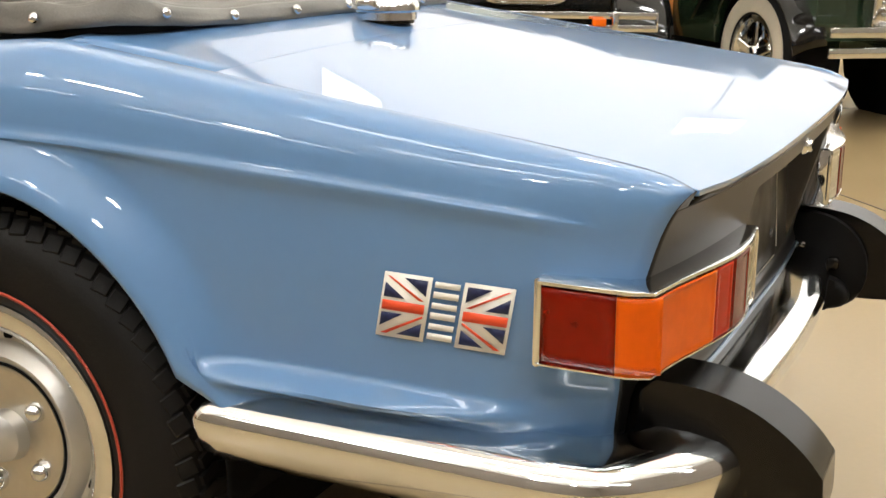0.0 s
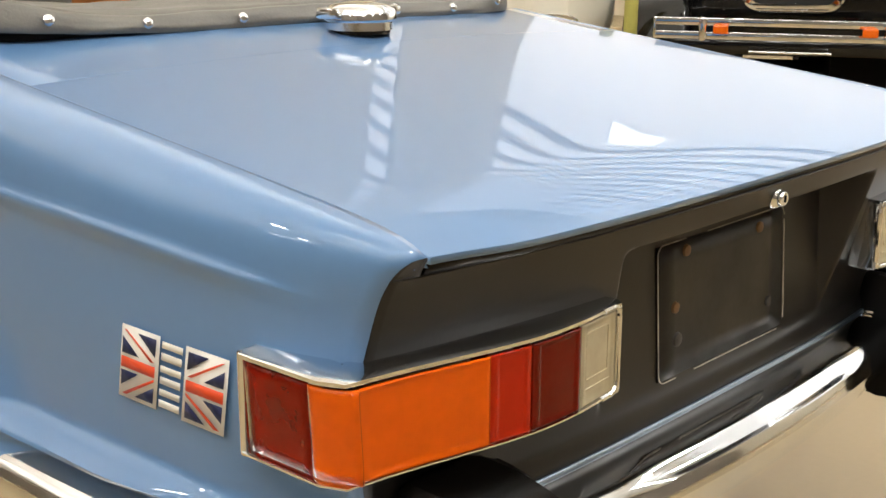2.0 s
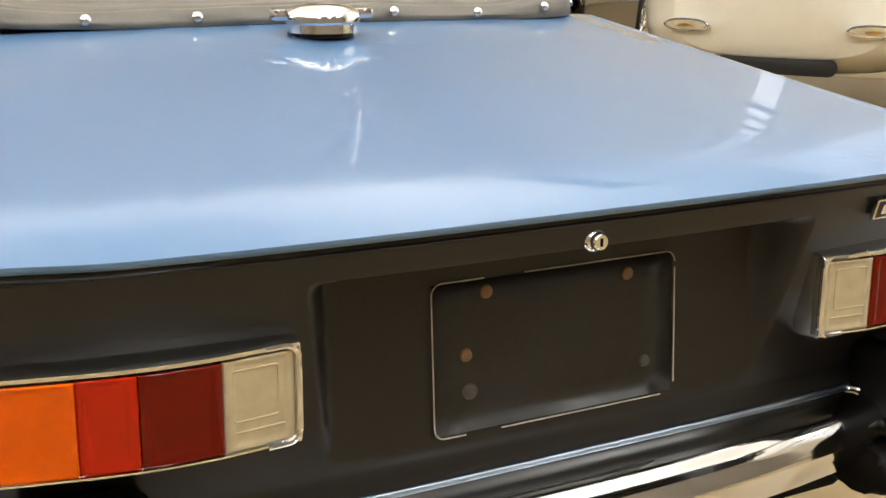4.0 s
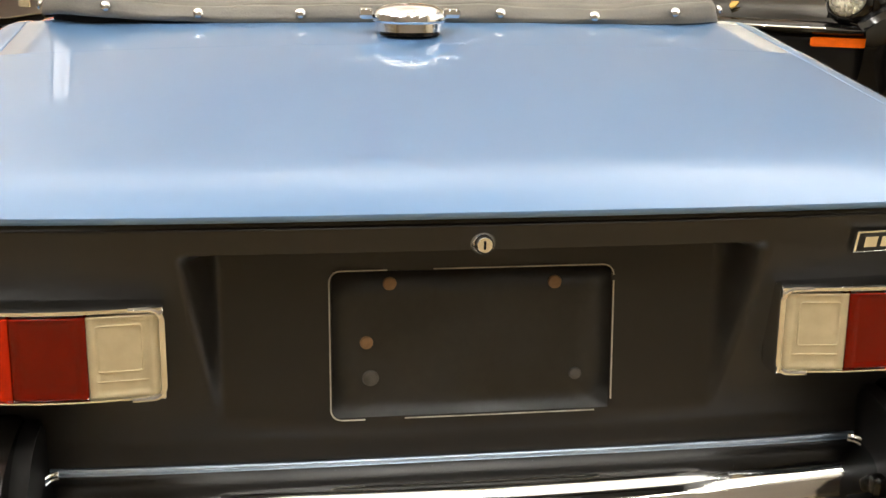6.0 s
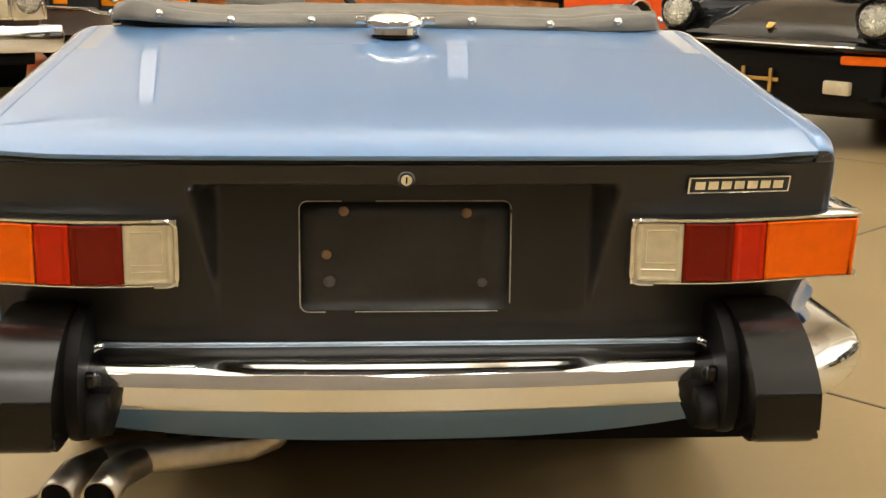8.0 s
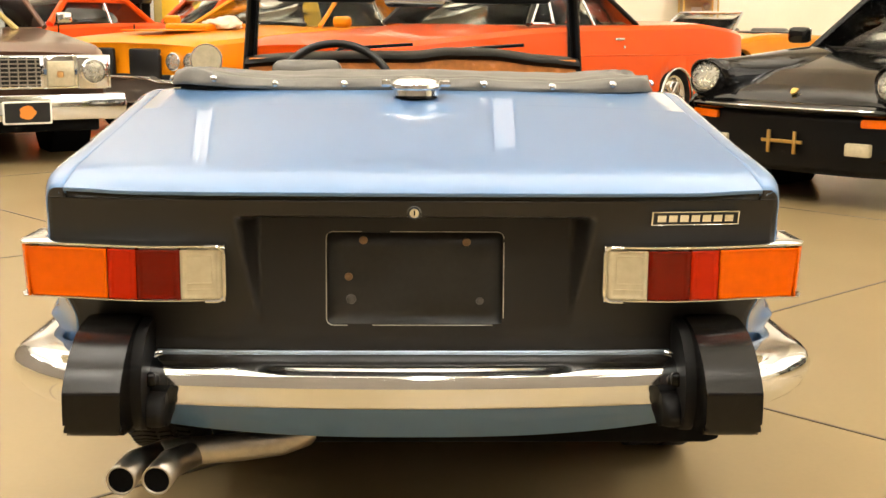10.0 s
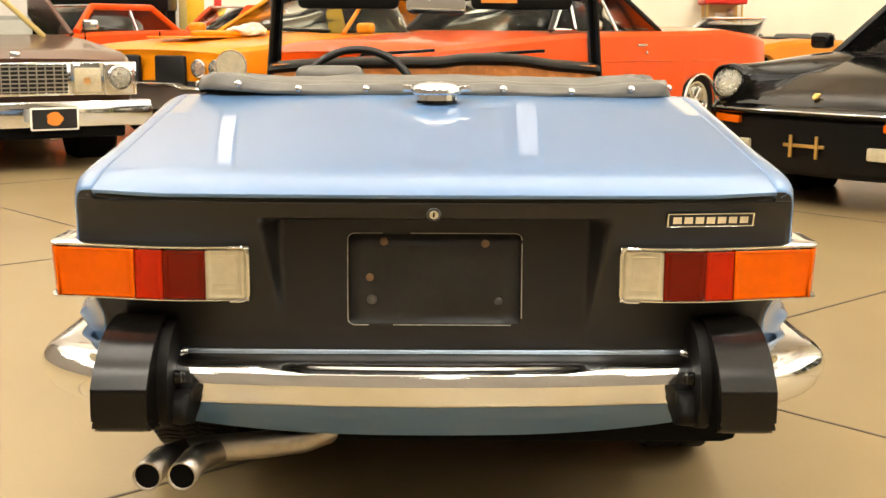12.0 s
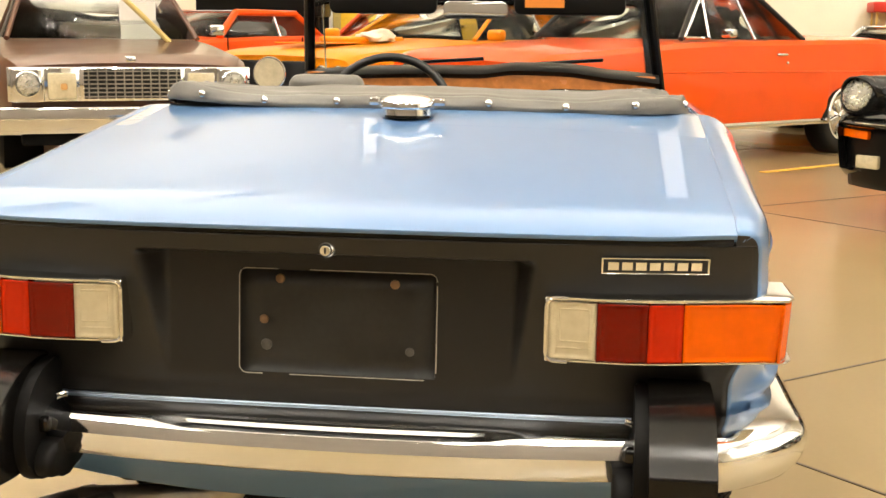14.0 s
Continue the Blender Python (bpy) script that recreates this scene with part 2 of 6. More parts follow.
def tube(points, r, seg=10, bm=None, caps=True):
    bm = bm or bmesh.new()
    pts = [Vector(p) for p in points]
    rad = r if isinstance(r, (list, tuple)) else [r] * len(pts)
    rings, up = [], None
    for i, p in enumerate(pts):
        d = (pts[min(i + 1, len(pts) - 1)] - pts[max(i - 1, 0)]).normalized()
        if up is None:
            up = d.orthogonal().normalized()
        up = (up - d * up.dot(d)).normalized()
        side = d.cross(up)
        rings.append([bm.verts.new(p + (up * math.cos(a) + side * math.sin(a)) * rad[i])
                      for a in (2 * math.pi * k / seg for k in range(seg))])
    for a, b in zip(rings, rings[1:]):
        for j in range(seg):
            bm.faces.new((a[j], a[(j + 1) % seg], b[(j + 1) % seg], b[j]))
    if caps:
        bm.faces.new(rings[0][::-1]), bm.faces.new(rings[-1])
    return bm


def lathe(profile, m=None, seg=48, bm=None):
    """Turn (radius, height) rows about local z, then place by m."""
    bm = bm or bmesh.new()
    m = m or Matrix()
    rings = [[bm.verts.new(m @ Vector((r * math.cos(a), r * math.sin(a), h)))
              for a in (2 * math.pi * k / seg for k in range(seg))] for r, h in profile]
    for a, b in zip(rings, rings[1:]):
        for j in range(seg):
            bm.faces.new((a[j], a[(j + 1) % seg], b[(j + 1) % seg], b[j]))
    bmesh.ops.remove_doubles(bm, verts=bm.verts, dist=1e-6)
    return bm


def prism(outline, place, depth, bevel=0.0, seg=2):
    """Outline of (a, b) rows; place(a, b, h) gives the point at height h of 0..depth."""
    bm = bmesh.new()
    lo = [bm.verts.new(place(a, b, 0)) for a, b in outline]
    hi = [bm.verts.new(place(a, b, depth)) for a, b in outline]
    k = len(outline)
    bm.faces.new(lo[::-1]), bm.faces.new(hi)
    for j in range(k):
        bm.faces.new((lo[j], lo[(j + 1) % k], hi[(j + 1) % k], hi[j]))
    if bevel:
        bmesh.ops.bevel(bm, geom=bm.edges[:], offset=bevel, segments=seg, affect="EDGES", profile=0.5)
    return bm


def soft_outline(rows, times=2):
    """Round a closed outline by cutting its corners."""
    for _ in range(times):
        out = []
        for (a, b), (c, d) in zip(rows, rows[1:] + rows[:1]):
            out += [(lerp(a, c, 0.25), lerp(b, d, 0.25)), (lerp(a, c, 0.75), lerp(b, d, 0.75))]
        rows = out
    return rows


def rim_prism(outline, place, depth, bevel, seg=3):
    """A prism with only its two rims rounded."""
    bm = prism(outline, place, depth)
    k = len(outline)
    bm.verts.ensure_lookup_table()
    lo, hi = set(bm.verts[:k]), set(bm.verts[k:2 * k])
    geom = [e for e in bm.edges if (e.verts[0] in lo and e.verts[1] in lo) or (e.verts[0] in hi and e.verts[1] in hi)]
    bmesh.ops.bevel(bm, geom=geom, offset=bevel, segments=seg, affect="EDGES", profile=0.5)
    return bm


def rounded(x0, x1, z0, z1, r, n=4):
    out = []
    for cx, cz, a0 in ((x1 - r, z1 - r, 0), (x0 + r, z1 - r, 90), (x0 + r, z0 + r, 180), (x1 - r, z0 + r, 270)):
        out += [(cx + r * math.cos(radians(a0 + 90 * i / n)), cz + r * math.sin(radians(a0 + 90 * i / n))) for i in range(n + 1)]
    return out


def ball(c, r, scale=(1, 1, 1), seg=24, bm=None):
    bm = bm or bmesh.new()
    bmesh.ops.create_uvsphere(bm, u_segments=seg, v_segments=seg // 2, radius=r,
                              matrix=Matrix.Translation(c) @ Matrix.Diagonal((*scale, 1)))
    return bm


# ---- the room ----
def build_room():
    x0, x1, y0, y1, h = ROOM
    floor = part("floor", box(((x0 + x1) / 2, (y0 + y1) / 2, -0.1), (x1 - x0 + 0.6, y1 - y0 + 0.6, 0.2)), FLOOR)
    tagged(floor, "polished tan concrete floor with sawn joints", "floor", kind="structure")
    for n, (ax, ay, slope) in enumerate(((1, 1.06, -1.09), (1, 5.98, -1.09), (1, -3.86, -1.09), (1, 10.9, -1.09), (1, 1.96, 0.87), (1, 5.58, 0.85), (1, -1.7, 0.87), (1, 9.2, 0.86), (1, 12.8, 0.86))):
        a = math.atan2(slope, 1)
        bm = box((0, 0, 0), (36, 0.009, 0.003), m=Matrix.Translation((ax, ay, 0.0005)) @ Matrix.Rotation(a, 4, "Z"))
        bmesh.ops.bisect_plane(bm, geom=bm.verts[:] + bm.edges[:] + bm.faces[:], plane_co=(x0, 0, 0), plane_no=(-1, 0, 0), clear_outer=True)
        bmesh.ops.bisect_plane(bm, geom=bm.verts[:] + bm.edges[:] + bm.faces[:], plane_co=(x1, 0, 0), plane_no=(1, 0, 0), clear_outer=True)
        bmesh.ops.bisect_plane(bm, geom=bm.verts[:] + bm.edges[:] + bm.faces[:], plane_co=(0, y0, 0), plane_no=(0, -1, 0), clear_outer=True)
        bmesh.ops.bisect_plane(bm, geom=bm.verts[:] + bm.edges[:] + bm.faces[:], plane_co=(0, y1, 0), plane_no=(0, 1, 0), clear_outer=True)
        part("floor_joint", bm, JOINT, floor)
    part("floor_marking", box((0, 0, 0), (1.6, 0.07, 0.003), m=Matrix.Translation((2.15, 8.42, 0.0008)) @ Matrix.Rotation(radians(47), 4, "Z")), YELLOW_PAINT, floor, "worn yellow floor line")
    # south, west and upper north walls are unseen; their tones steer bounce and reflections
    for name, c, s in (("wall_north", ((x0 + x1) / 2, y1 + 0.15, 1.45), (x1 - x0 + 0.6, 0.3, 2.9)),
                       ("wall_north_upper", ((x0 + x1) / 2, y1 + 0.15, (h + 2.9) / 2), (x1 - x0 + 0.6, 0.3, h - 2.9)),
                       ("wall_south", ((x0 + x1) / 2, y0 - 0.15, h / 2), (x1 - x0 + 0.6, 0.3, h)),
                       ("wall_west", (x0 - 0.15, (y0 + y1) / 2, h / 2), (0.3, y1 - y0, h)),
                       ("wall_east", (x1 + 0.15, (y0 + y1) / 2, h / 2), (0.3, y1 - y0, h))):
        tagged(part(name, box(c, s), UPPER_WALL if name == "wall_north_upper" else DARK_WALL if name in DARK_SIDES else WALL), "unseen showroom wall toned to steer bounce and reflections" if name in DARK_SIDES else "cream painted showroom wall", "wall", kind="structure")
    tagged(part("ceiling", box(((x0 + x1) / 2, (y0 + y1) / 2, h + 0.1), (x1 - x0 + 0.6, y1 - y0 + 0.6, 0.2)), ROOF_PALE),
           "white painted showroom ceiling", "ceiling", kind="structure")
    # suspended fittings with pale diffusers
    first = thing("ceiling_light", "long white ceiling fitting with a lit diffuser", "ceiling light", group="ceiling lights")
    part("housing", box((0, 0, 0.05), (0.34, 2.44, 0.10), 0.01), CEILING, first)
    part("diffuser", box((0, 0, -0.012), (0.30, 2.40, 0.024), 0.008), LIGHT_TUBE, first)
    for s in (-1.0, 1.0):
        part("rod", tube([(0, s, 0.09), (0, s, h - LIGHT_Z)], 0.006, 6), CEILING, first)
    first.matrix_basis = pose(*LIGHTS[0], LIGHT_Z)
    for x, y in LIGHTS[1:]:
        copy_thing(first, pose(x, y, LIGHT_Z))
    # high-bay lamps: bell shades on long rods
    bay = thing("high_bay_lamp", "grey bell-shaped high-bay lamp", "ceiling lamp", group="high-bay lamps")
    part("shade", lathe([(0.06, 0.34), (0.10, 0.30), (0.20, 0.22), (0.36, 0.10), (0.46, 0.0), (0.45, 0.0), (0.35, 0.09), (0.19, 0.21), (0.09, 0.28)], seg=24), STEEL, bay)
    part("rod", tube([(0, 0, 0.30), (0, 0, h - BAY_Z)], 0.012, 6), STEEL, bay)
    for i, (x, y) in enumerate(BAYS):
        if i == 0:
            bay.matrix_basis = pose(x, y, BAY_Z)
        else:
            copy_thing(bay, pose(x, y, BAY_Z))
        lamp = bpy.data.lights.new("bay_lamp", "AREA")
        lamp.shape, lamp.size = "DISK", 0.80
        lamp.energy, lamp.color = BAY_POWER, (1.0, 0.93, 0.82)
        new("bay_lamp", lamp).matrix_basis = pose(x, y, BAY_Z + 0.03)
    # hanging troughs added out of view to light the white ceiling for the lid
    trough = thing("fill_uplight", "white hanging trough added out of view to light the ceiling", "ceiling light", group="hanging uplights")
    part("trough", prism([(-0.20, 0.12), (-0.14, 0.0), (0.14, 0.0), (0.20, 0.12), (0.18, 0.12), (0.13, 0.02), (-0.13, 0.02), (-0.18, 0.12)], lambda a, b, k: (a, k - 1.2, b), 2.4), CEILING, trough)
    for s in (-1.0, 1.0):
        part("rod", tube([(0, s, 0.01), (0, s, h - UP_Z)], 0.006, 6), CEILING, trough)
    part("base_plate", box((0, 0, -0.004), (0.22, 2.36, 0.006)), CEILING, trough)
    trough.matrix_basis = pose(*UPLIGHTS[0], UP_Z)
    for i, (x, y) in enumerate(UPLIGHTS):
        if i:
            copy_thing(trough, pose(x, y, UP_Z))
        lamp = bpy.data.lights.new("fill_uplight_lamp", "AREA")
        lamp.shape, lamp.size, lamp.size_y = "RECTANGLE", 0.24, 2.3
        lamp.energy, lamp.color = UP_POWER, (1.0, 0.93, 0.82)
        new("fill_uplight_lamp", lamp).matrix_basis = pose(x, y, UP_Z + 0.06, 180, 0, 0)
    # unseen washers added close to the north wall, turned towards it to brighten it
    wash = thing("fill_wall_washer", "white wall washer added out of view to brighten the wall", "wall lamp", group="wall washers")
    part("housing", prism([(-0.12, -0.06), (0.12, -0.02), (0.12, 0.08), (-0.12, 0.08)], lambda a, b, k: (k - 0.6, a - 0.14, b), 1.2, 0.008), CEILING, wash)
    part("rod", tube([(0, -0.14, 0.07), (0, -0.14, h - 3.6)], 0.008, 6), CEILING, wash)
    for i, x in enumerate((-9.0, -4.0, 1.0, 6.0, 10.0)):
        if i == 0:
            wash.matrix_basis = pose(x, 19.6, 3.6)
        else:
            copy_thing(wash, pose(x, 19.6, 3.6))
        lamp = bpy.data.lights.new("fill_washer_lamp", "AREA")
        lamp.shape, lamp.size, lamp.size_y = "RECTANGLE", 1.1, 0.16
        lamp.energy, lamp.color = 75.0, (1.0, 0.93, 0.82)
        new("fill_washer_lamp", lamp).matrix_basis = pose(x, 19.62, 3.55, 72)
    # two bright wall lamps between the windows
    for i, (y, z, w) in enumerate(((6.48, 5.12, 0.92), (1.75, 3.57, 1.15))):
        wl = thing("wall_lamp", "bright rectangular lamp on the window wall", "wall lamp", pose(x1 - 0.075, y, z), group="wall lamps")
        part("housing", box((0, 0, 0), (0.03, w, 0.42), 0.006), CEILING, wl)
        part("diffuser", box((-0.02, 0, 0), (0.02, w - 0.06, 0.36), 0.006), WALL_GLOW, wl)
    # tall daylit windows in the east wall: a plain pane below, blinds above
    for i, (ya, yb) in enumerate(((-6.0, -2.01), (-2.0, 1.99), (2.0, 8.62), (10.66, 11.10))):
        win = tagged(new("window_%d" % (i + 1)), "tall daylit window with white slatted blinds", "window", kind="structure")
        ym, w = (ya + yb) / 2, yb - ya - 0.006
        part("window_frame", prism([(ya, 2.08), (yb, 2.08), (yb, 9.40), (ya, 9.40)], lambda a, b, k: (x1 - 0.02 - k, a, b), 0.03, 0.005), DARK_WALL, win)
        part("pane", box((x1 - 0.056, ym, 3.80), (0.01, w, 3.40)), SKYLIT, win)
        for j in range(12):
            part("blind_slat", box((x1 - 0.056, ym, 5.74 + j * 0.31), (0.01, w, 0.195)), BLIND, win)
    # narrow glowing slits added high in the north wall for the lid's pale streaks
    for i, (xa, w) in enumerate(((2.02, 0.44), (-4.42, 0.30))):
        win = tagged(new("window_%d" % (i + 5)), "narrow glowing strip added high in the wall, out of view", "window", kind="structure")
        part("window_frame", box((xa, y1 - 0.012, 7.1), (w + 0.10, 0.024, 4.5), 0.005), DARK_WALL, win)
        part("pane", box((xa, y1 - 0.029, 7.1), (w, 0.01, 4.4)), DIM_PANE, win)


# unseen-wall tones: the dark one cuts bounce, the pale one brightens the lid
DARK_WALL = material("bounce_toned_brown_grey", (0.22, 0.19, 0.155), 0.75, vary=0.1, scale=1.2, bump=0.1, bump_scale=40)
UPPER_WALL = material("reflection_toned_upper_wall", (0.68, 0.63, 0.54), 0.75, vary=0.1, scale=1.2, bump=0.1, bump_scale=40)
JOINT = material("joint_filler", (0.10, 0.075, 0.045), 0.8, vary=0.2)
SKYLIT = lamp_material("daylit_frosted_pane", (1.0, 0.985, 0.955), 0.78)
BLIND = lamp_material("daylit_blind_slat", (1.0, 0.985, 0.955), 1.0)
# weak glow of the slits added for the lid's streaks
DIM_PANE = lamp_material("dim_streak_pane", (1.0, 0.97, 0.92), 0.55)
WALL_GLOW = lamp_material("lit_wall_lamp", (1.0, 0.97, 0.90), 3.2)
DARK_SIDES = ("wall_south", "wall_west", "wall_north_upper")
LIGHT_Z = 5.3
LIGHTS = [(x, y) for x in (-4.2, -1.7) for y in (-2.4, 1.2)] + [(-7.2, 4.8)] + [(-4.2, -6.0), (0.2, -6.0), (3.6, -6.0), (0.2, -2.8), (3.6, -2.8)]
BAY_Z, BAY_POWER = 8.3, 125.0
BAYS = [(x, y) for x in (-10.5, -6.5, -2.5, 1.5, 5.5, 9.3) for y in (-2.0,)] + [(x, y) for x in (-10.5, -6.5) for y in (2.5, 7.0)] + [(9.3, 2.5)] + [(-6.5, -6.5), (1.5, -6.5)]
UP_POWER, UP_Z = 285.0, 6.3
UPLIGHTS = [(x, y) for x in (-9.0, -4.0, 1.0, 6.0) for y in (-5.0, 0.5, 11.5)] + [(-9.0, 6.0), (-4.6, 6.0), (5.6, 6.0), (6.6, 8.5), (-10.5, 17.0), (-6.8, 17.5)]
build_room()


# ---- the blue roadster ----
AXLE, FRONT_AXLE, ARCH, HUB = 0.88, 3.12, 0.362, 0.33


def deck_z(x, y):
    """Height of boot lid and rear deck."""
    z = 0.7655 + 0.127 * y + 0.0215 * max(0.0, y + 0.09) / 0.89 * (1 - (x / 0.6) ** 2)
    if y < 0.06:
        z -= 0.014 * ((0.06 - y) / 0.135) ** 2.5 * (1 - 0.30 * smooth(0.46, 0.58, abs(x)))
    return z


def tail_y(z):
    """Rear edge of the wings."""
    return curve(((0.40, 0.036), (0.525, 0.026), (0.62, 0.004), (0.66, -0.006), (0.70, -0.0175), (0.730, -0.031), (0.750, -0.047), (0.760, -0.060)), z)


def crease_z(y):
    return curve(((-0.06, 0.700), (0.1, 0.713), (0.42, 0.732), (0.85, 0.750), (1.4, 0.755), (2.4, 0.752), (3.8, 0.70)), y)


def side_x(y):
    return curve(((-0.06, 0.617), (0.0, 0.634), (0.1, 0.647), (0.3, 0.655), (0.6, 0.662), (0.9, 0.668), (1.5, 0.680),
                  (2.4, 0.690), (3.1, 0.685), (3.5, 0.660), (3.75, 0.60)), y)


def wing_x(y, z):
    """Outer surface of the sides, below the crease."""
    x, flare = side_x(y) + 0.006 * smooth(0.72, 0.60, z), 0.0
    for yc in (AXLE, FRONT_AXLE):
        d = math.hypot(y - yc, z - HUB) - ARCH
        flare = max(flare, 1 - smooth(0.0, 0.085, d))
    low = smooth(0.506, 0.485, z) * (1 - 0.9 * smooth(0.485, 0.463, z)) * smooth(0.02, 0.32, y)
    x += 0.036 * (1 - (1 - flare) * (1 - low))
    x -= 0.034 * smooth(0.60, 0.50, z) * smooth(0.16, -0.02, y)
    return x


def wing_low(y):
    for yc in (AXLE, FRONT_AXLE):
        if abs(y - yc) < ARCH:
            return max(0.40, HUB + math.sqrt(ARCH ** 2 - (y - yc) ** 2))
    return 0.40 if y < AXLE else 0.21


def wing_top(y):
    """Inner top edge of a wing: x, z."""
    if y < 0.80:
        return 0.582, deck_z(0.582, y if y > 0.1 else 0.1 - (0.1 - y) * 1.094)
    if y < 2.15:
        return lerp(0.583, 0.600, smooth(0.8, 1.0, y)), lerp(deck_z(0.583, 0.8), 0.850, smooth(0.8, 1.1, y))
    return lerp(0.600, 0.50, smooth(2.15, 3.7, y)), lerp(0.850, 0.740, smooth(2.2, 3.8, y))


def wing_point(side):
    def at(y, s):
        zc, (xt, zt) = crease_z(y), wing_top(y)
        if s <= 1:
            zb = wing_low(y)
            z = lerp(zb, zc, s)
            x = wing_x(y, z)
        else:
            a = (s - 1) * math.pi / 2
            xs = wing_x(y, zc)
            z = zc + (zt - zc) * math.sin(a)
            x = xt + (xs - xt) * math.cos(a) ** lerp(0.5, 0.85, smooth(-0.02, 0.3, y))
        yy = y + (tail_y(z) + 0.06) * max(0.0, 1 - (y + 0.06) / 0.22)
        if y < AXLE:
            yy -= 1.05 * max(0.0, 0.50 - z) * smooth(0.2, 0.5, y) * (1 if y < AXLE - ARCH + 0.03 else 0)
        x += 0.0060 * math.exp(-((s - 1.0) / (0.05 if s > 1 else 0.035)) ** 2) * smooth(-0.02, 0.15, y) * smooth(2.6, 2.2, y)
        return side * x, yy, z
    return at


def wing_columns():
    ys = steps(-0.06, AXLE - ARCH - 0.002, 26)
    for yc in (AXLE, FRONT_AXLE):
        a0 = math.pi - math.asin(0.07 / ARCH)
        ys += [yc + ARCH * math.cos(a) for a in steps(a0, math.pi - a0, 36)]
        ys += steps(yc + ARCH + 0.002, FRONT_AXLE - ARCH - 0.002, 26) if yc == AXLE else steps(yc + ARCH + 0.002, 3.75, 8)
    return ys


def tail_outline(z):
    """Half width of the tail at its rear edge."""
    zc = crease_z(-0.06)
    if z <= zc:
        return wing_x(-0.06, z)
    k = min(1.0, (z - zc) / (wing_top(-0.06)[1] - zc))
    return 0.582 + (wing_x(-0.06, zc) - 0.582) * (1 - k * k) ** 0.25


def panel_y(x, z):
    """The black tail panel, with its recess round the plate."""
    zz = min(z, 0.735)
    yc = -0.066 + (0.715 - zz) * 0.27
    xe = tail_outline(z) - 0.0006
    f = min(1.0, abs(x) / xe)
    y = yc + (tail_y(z) - yc) * f ** 3
    back = 0.004 - 0.06 * (0.66 - z)
    tz = max(0.05, min(1.0, (z - 0.478) / 0.21))
    inner, outer = 0.262, 0.268 + 0.038 * tz
    k = smooth(outer, inner, abs(x)) * smooth(0.702, 0.690, z)
    roll = 0.010 * smooth(0.486, 0.457, z) * smooth(0.58, 0.46, abs(x))
    return lerp(y, max(y, back), k) - roll, xe


def build_roadster():
    car = thing("roadster", "blue open roadster with a satin black tail panel", "car", Matrix.Translation((0, AXLE, 0)) @ Matrix.Rotation(-0.0095, 4, "X") @ Matrix.Translation((0, -AXLE, 0)))
    # wings and sides
    cols, rows = wing_columns(), steps(0, 0.17, 4) + steps(0.19, 0.40, 14) + steps(0.45, 0.94, 9) + [0.96, 0.98, 1.0, 1.02, 1.04, 1.07] + [1 + i / 9 for i in range(1, 9)] + [1.94, 1.985, 2.0]
    for side, nm in ((-1, "wing"), (1, "wing")):
        part(nm, grid(wing_point(side), cols, rows), BLUE, car, thick=0.012, sharp=50, out=(side, 0, 0.3))
    # boot lid: rolled rear lip and crowned top
    ys = [-0.075, -0.0745, -0.072, -0.066, -0.055, -0.04, -0.02] + steps(0.0, 0.5614, 30) + [0.5622]

    def lid(y, x):
        xx = x * 0.5818
        yy = y + 0.028 * (abs(x) ** 3) * smooth(0.1, -0.075, y)
        z = deck_z(xx, y) - (0.006 if y < -0.0748 else 0)
        return xx, yy, z
    xs = [-1, -0.9988] + steps(-0.98, 0.98, 42) + [0.9988, 1]
    boot = part("boot_lid", grid(lid, ys, xs), BLUE, car, thick=0.012, sharp=60, out=(0, 0, 1))
    # black lower edge of the lid
    part("lid_edge", grid(lambda v, x: (x * 0.578, -0.073 + 0.028 * abs(x) ** 3 + 0.012 * v, deck_z(x * 0.578, -0.075) - 0.006 - 0.016 * v), [0, 0.4, 1], steps(-1, 1, 30)),
         TRIM_BLACK, boot, "black painted lower lid edge", thick=0.004, out=(0, -1, -0.3))
    # rear deck between lid and cockpit
    part("rear_deck", grid(lambda y, x: (x * 0.5815, y, deck_z(x * 0.5815, y)), [0.5624, 0.5632] + steps(0.570, 0.80, 10), steps(-1, 1, 24)), BLUE, car, thick=0.012, out=(0, 0, 1))
    # channel below the lid seams
    part("seam_channel", box((0, 0.31, 0.715), (1.15, 0.52, 0.03), 0.004), SHADOW_BLACK, car)
    # tail panel
    DENSE = steps(0, 0.38, 20) + steps(0.40, 0.54, 56) + steps(0.56, 1.0, 26)

    def tail(z, s):
        xe = panel_y(0, z)[1]
        x = s * (xe - 0.001)
        return x, panel_y(x, z)[0], z
    zs = steps(0.452, 0.490, 10) + steps(0.497, 0.686, 26) + steps(0.689, 0.704, 6) + [0.710, 0.716, 0.722, 0.726, 0.728]
    tailp = part("tail_panel", grid(tail, zs, [side_ * v for side_ in (-1, 1) for v in (DENSE[::-1] if side_ < 0 else DENSE[1:])]), BLACK_PAINT, car, "satin black tail panel with a plate recess", thick=0.01, out=(0, -1, 0))
    # corner pieces beside the lid, closing wing ends above the panel
    for side in (-1, 1):
        zt = wing_top(-0.06)[1]

        def cap(v, s):
            z = lerp(0.7282, zt - 0.0008, 1 - (1 - v) ** 2)
            x = lerp(0.5824, tail_outline(z) - 0.0006, s)
            return side * x, panel_y(x, z)[0], z
        part("wing_end", grid(cap, steps(0, 1, 14), steps(0, 1, 5)), BLACK_PAINT, car, thick=0.006, out=(0, -1, 0))
    # body bead above the bumper, and lower valance
    part("tail_bead", tube([(x, panel_y(x, 0.4575)[0] - 0.0015, 0.4555) for x in steps(-0.446, 0.446, 40)], 0.0028, 12), BEAD, car, "bright blue-grey bead above the bumper")
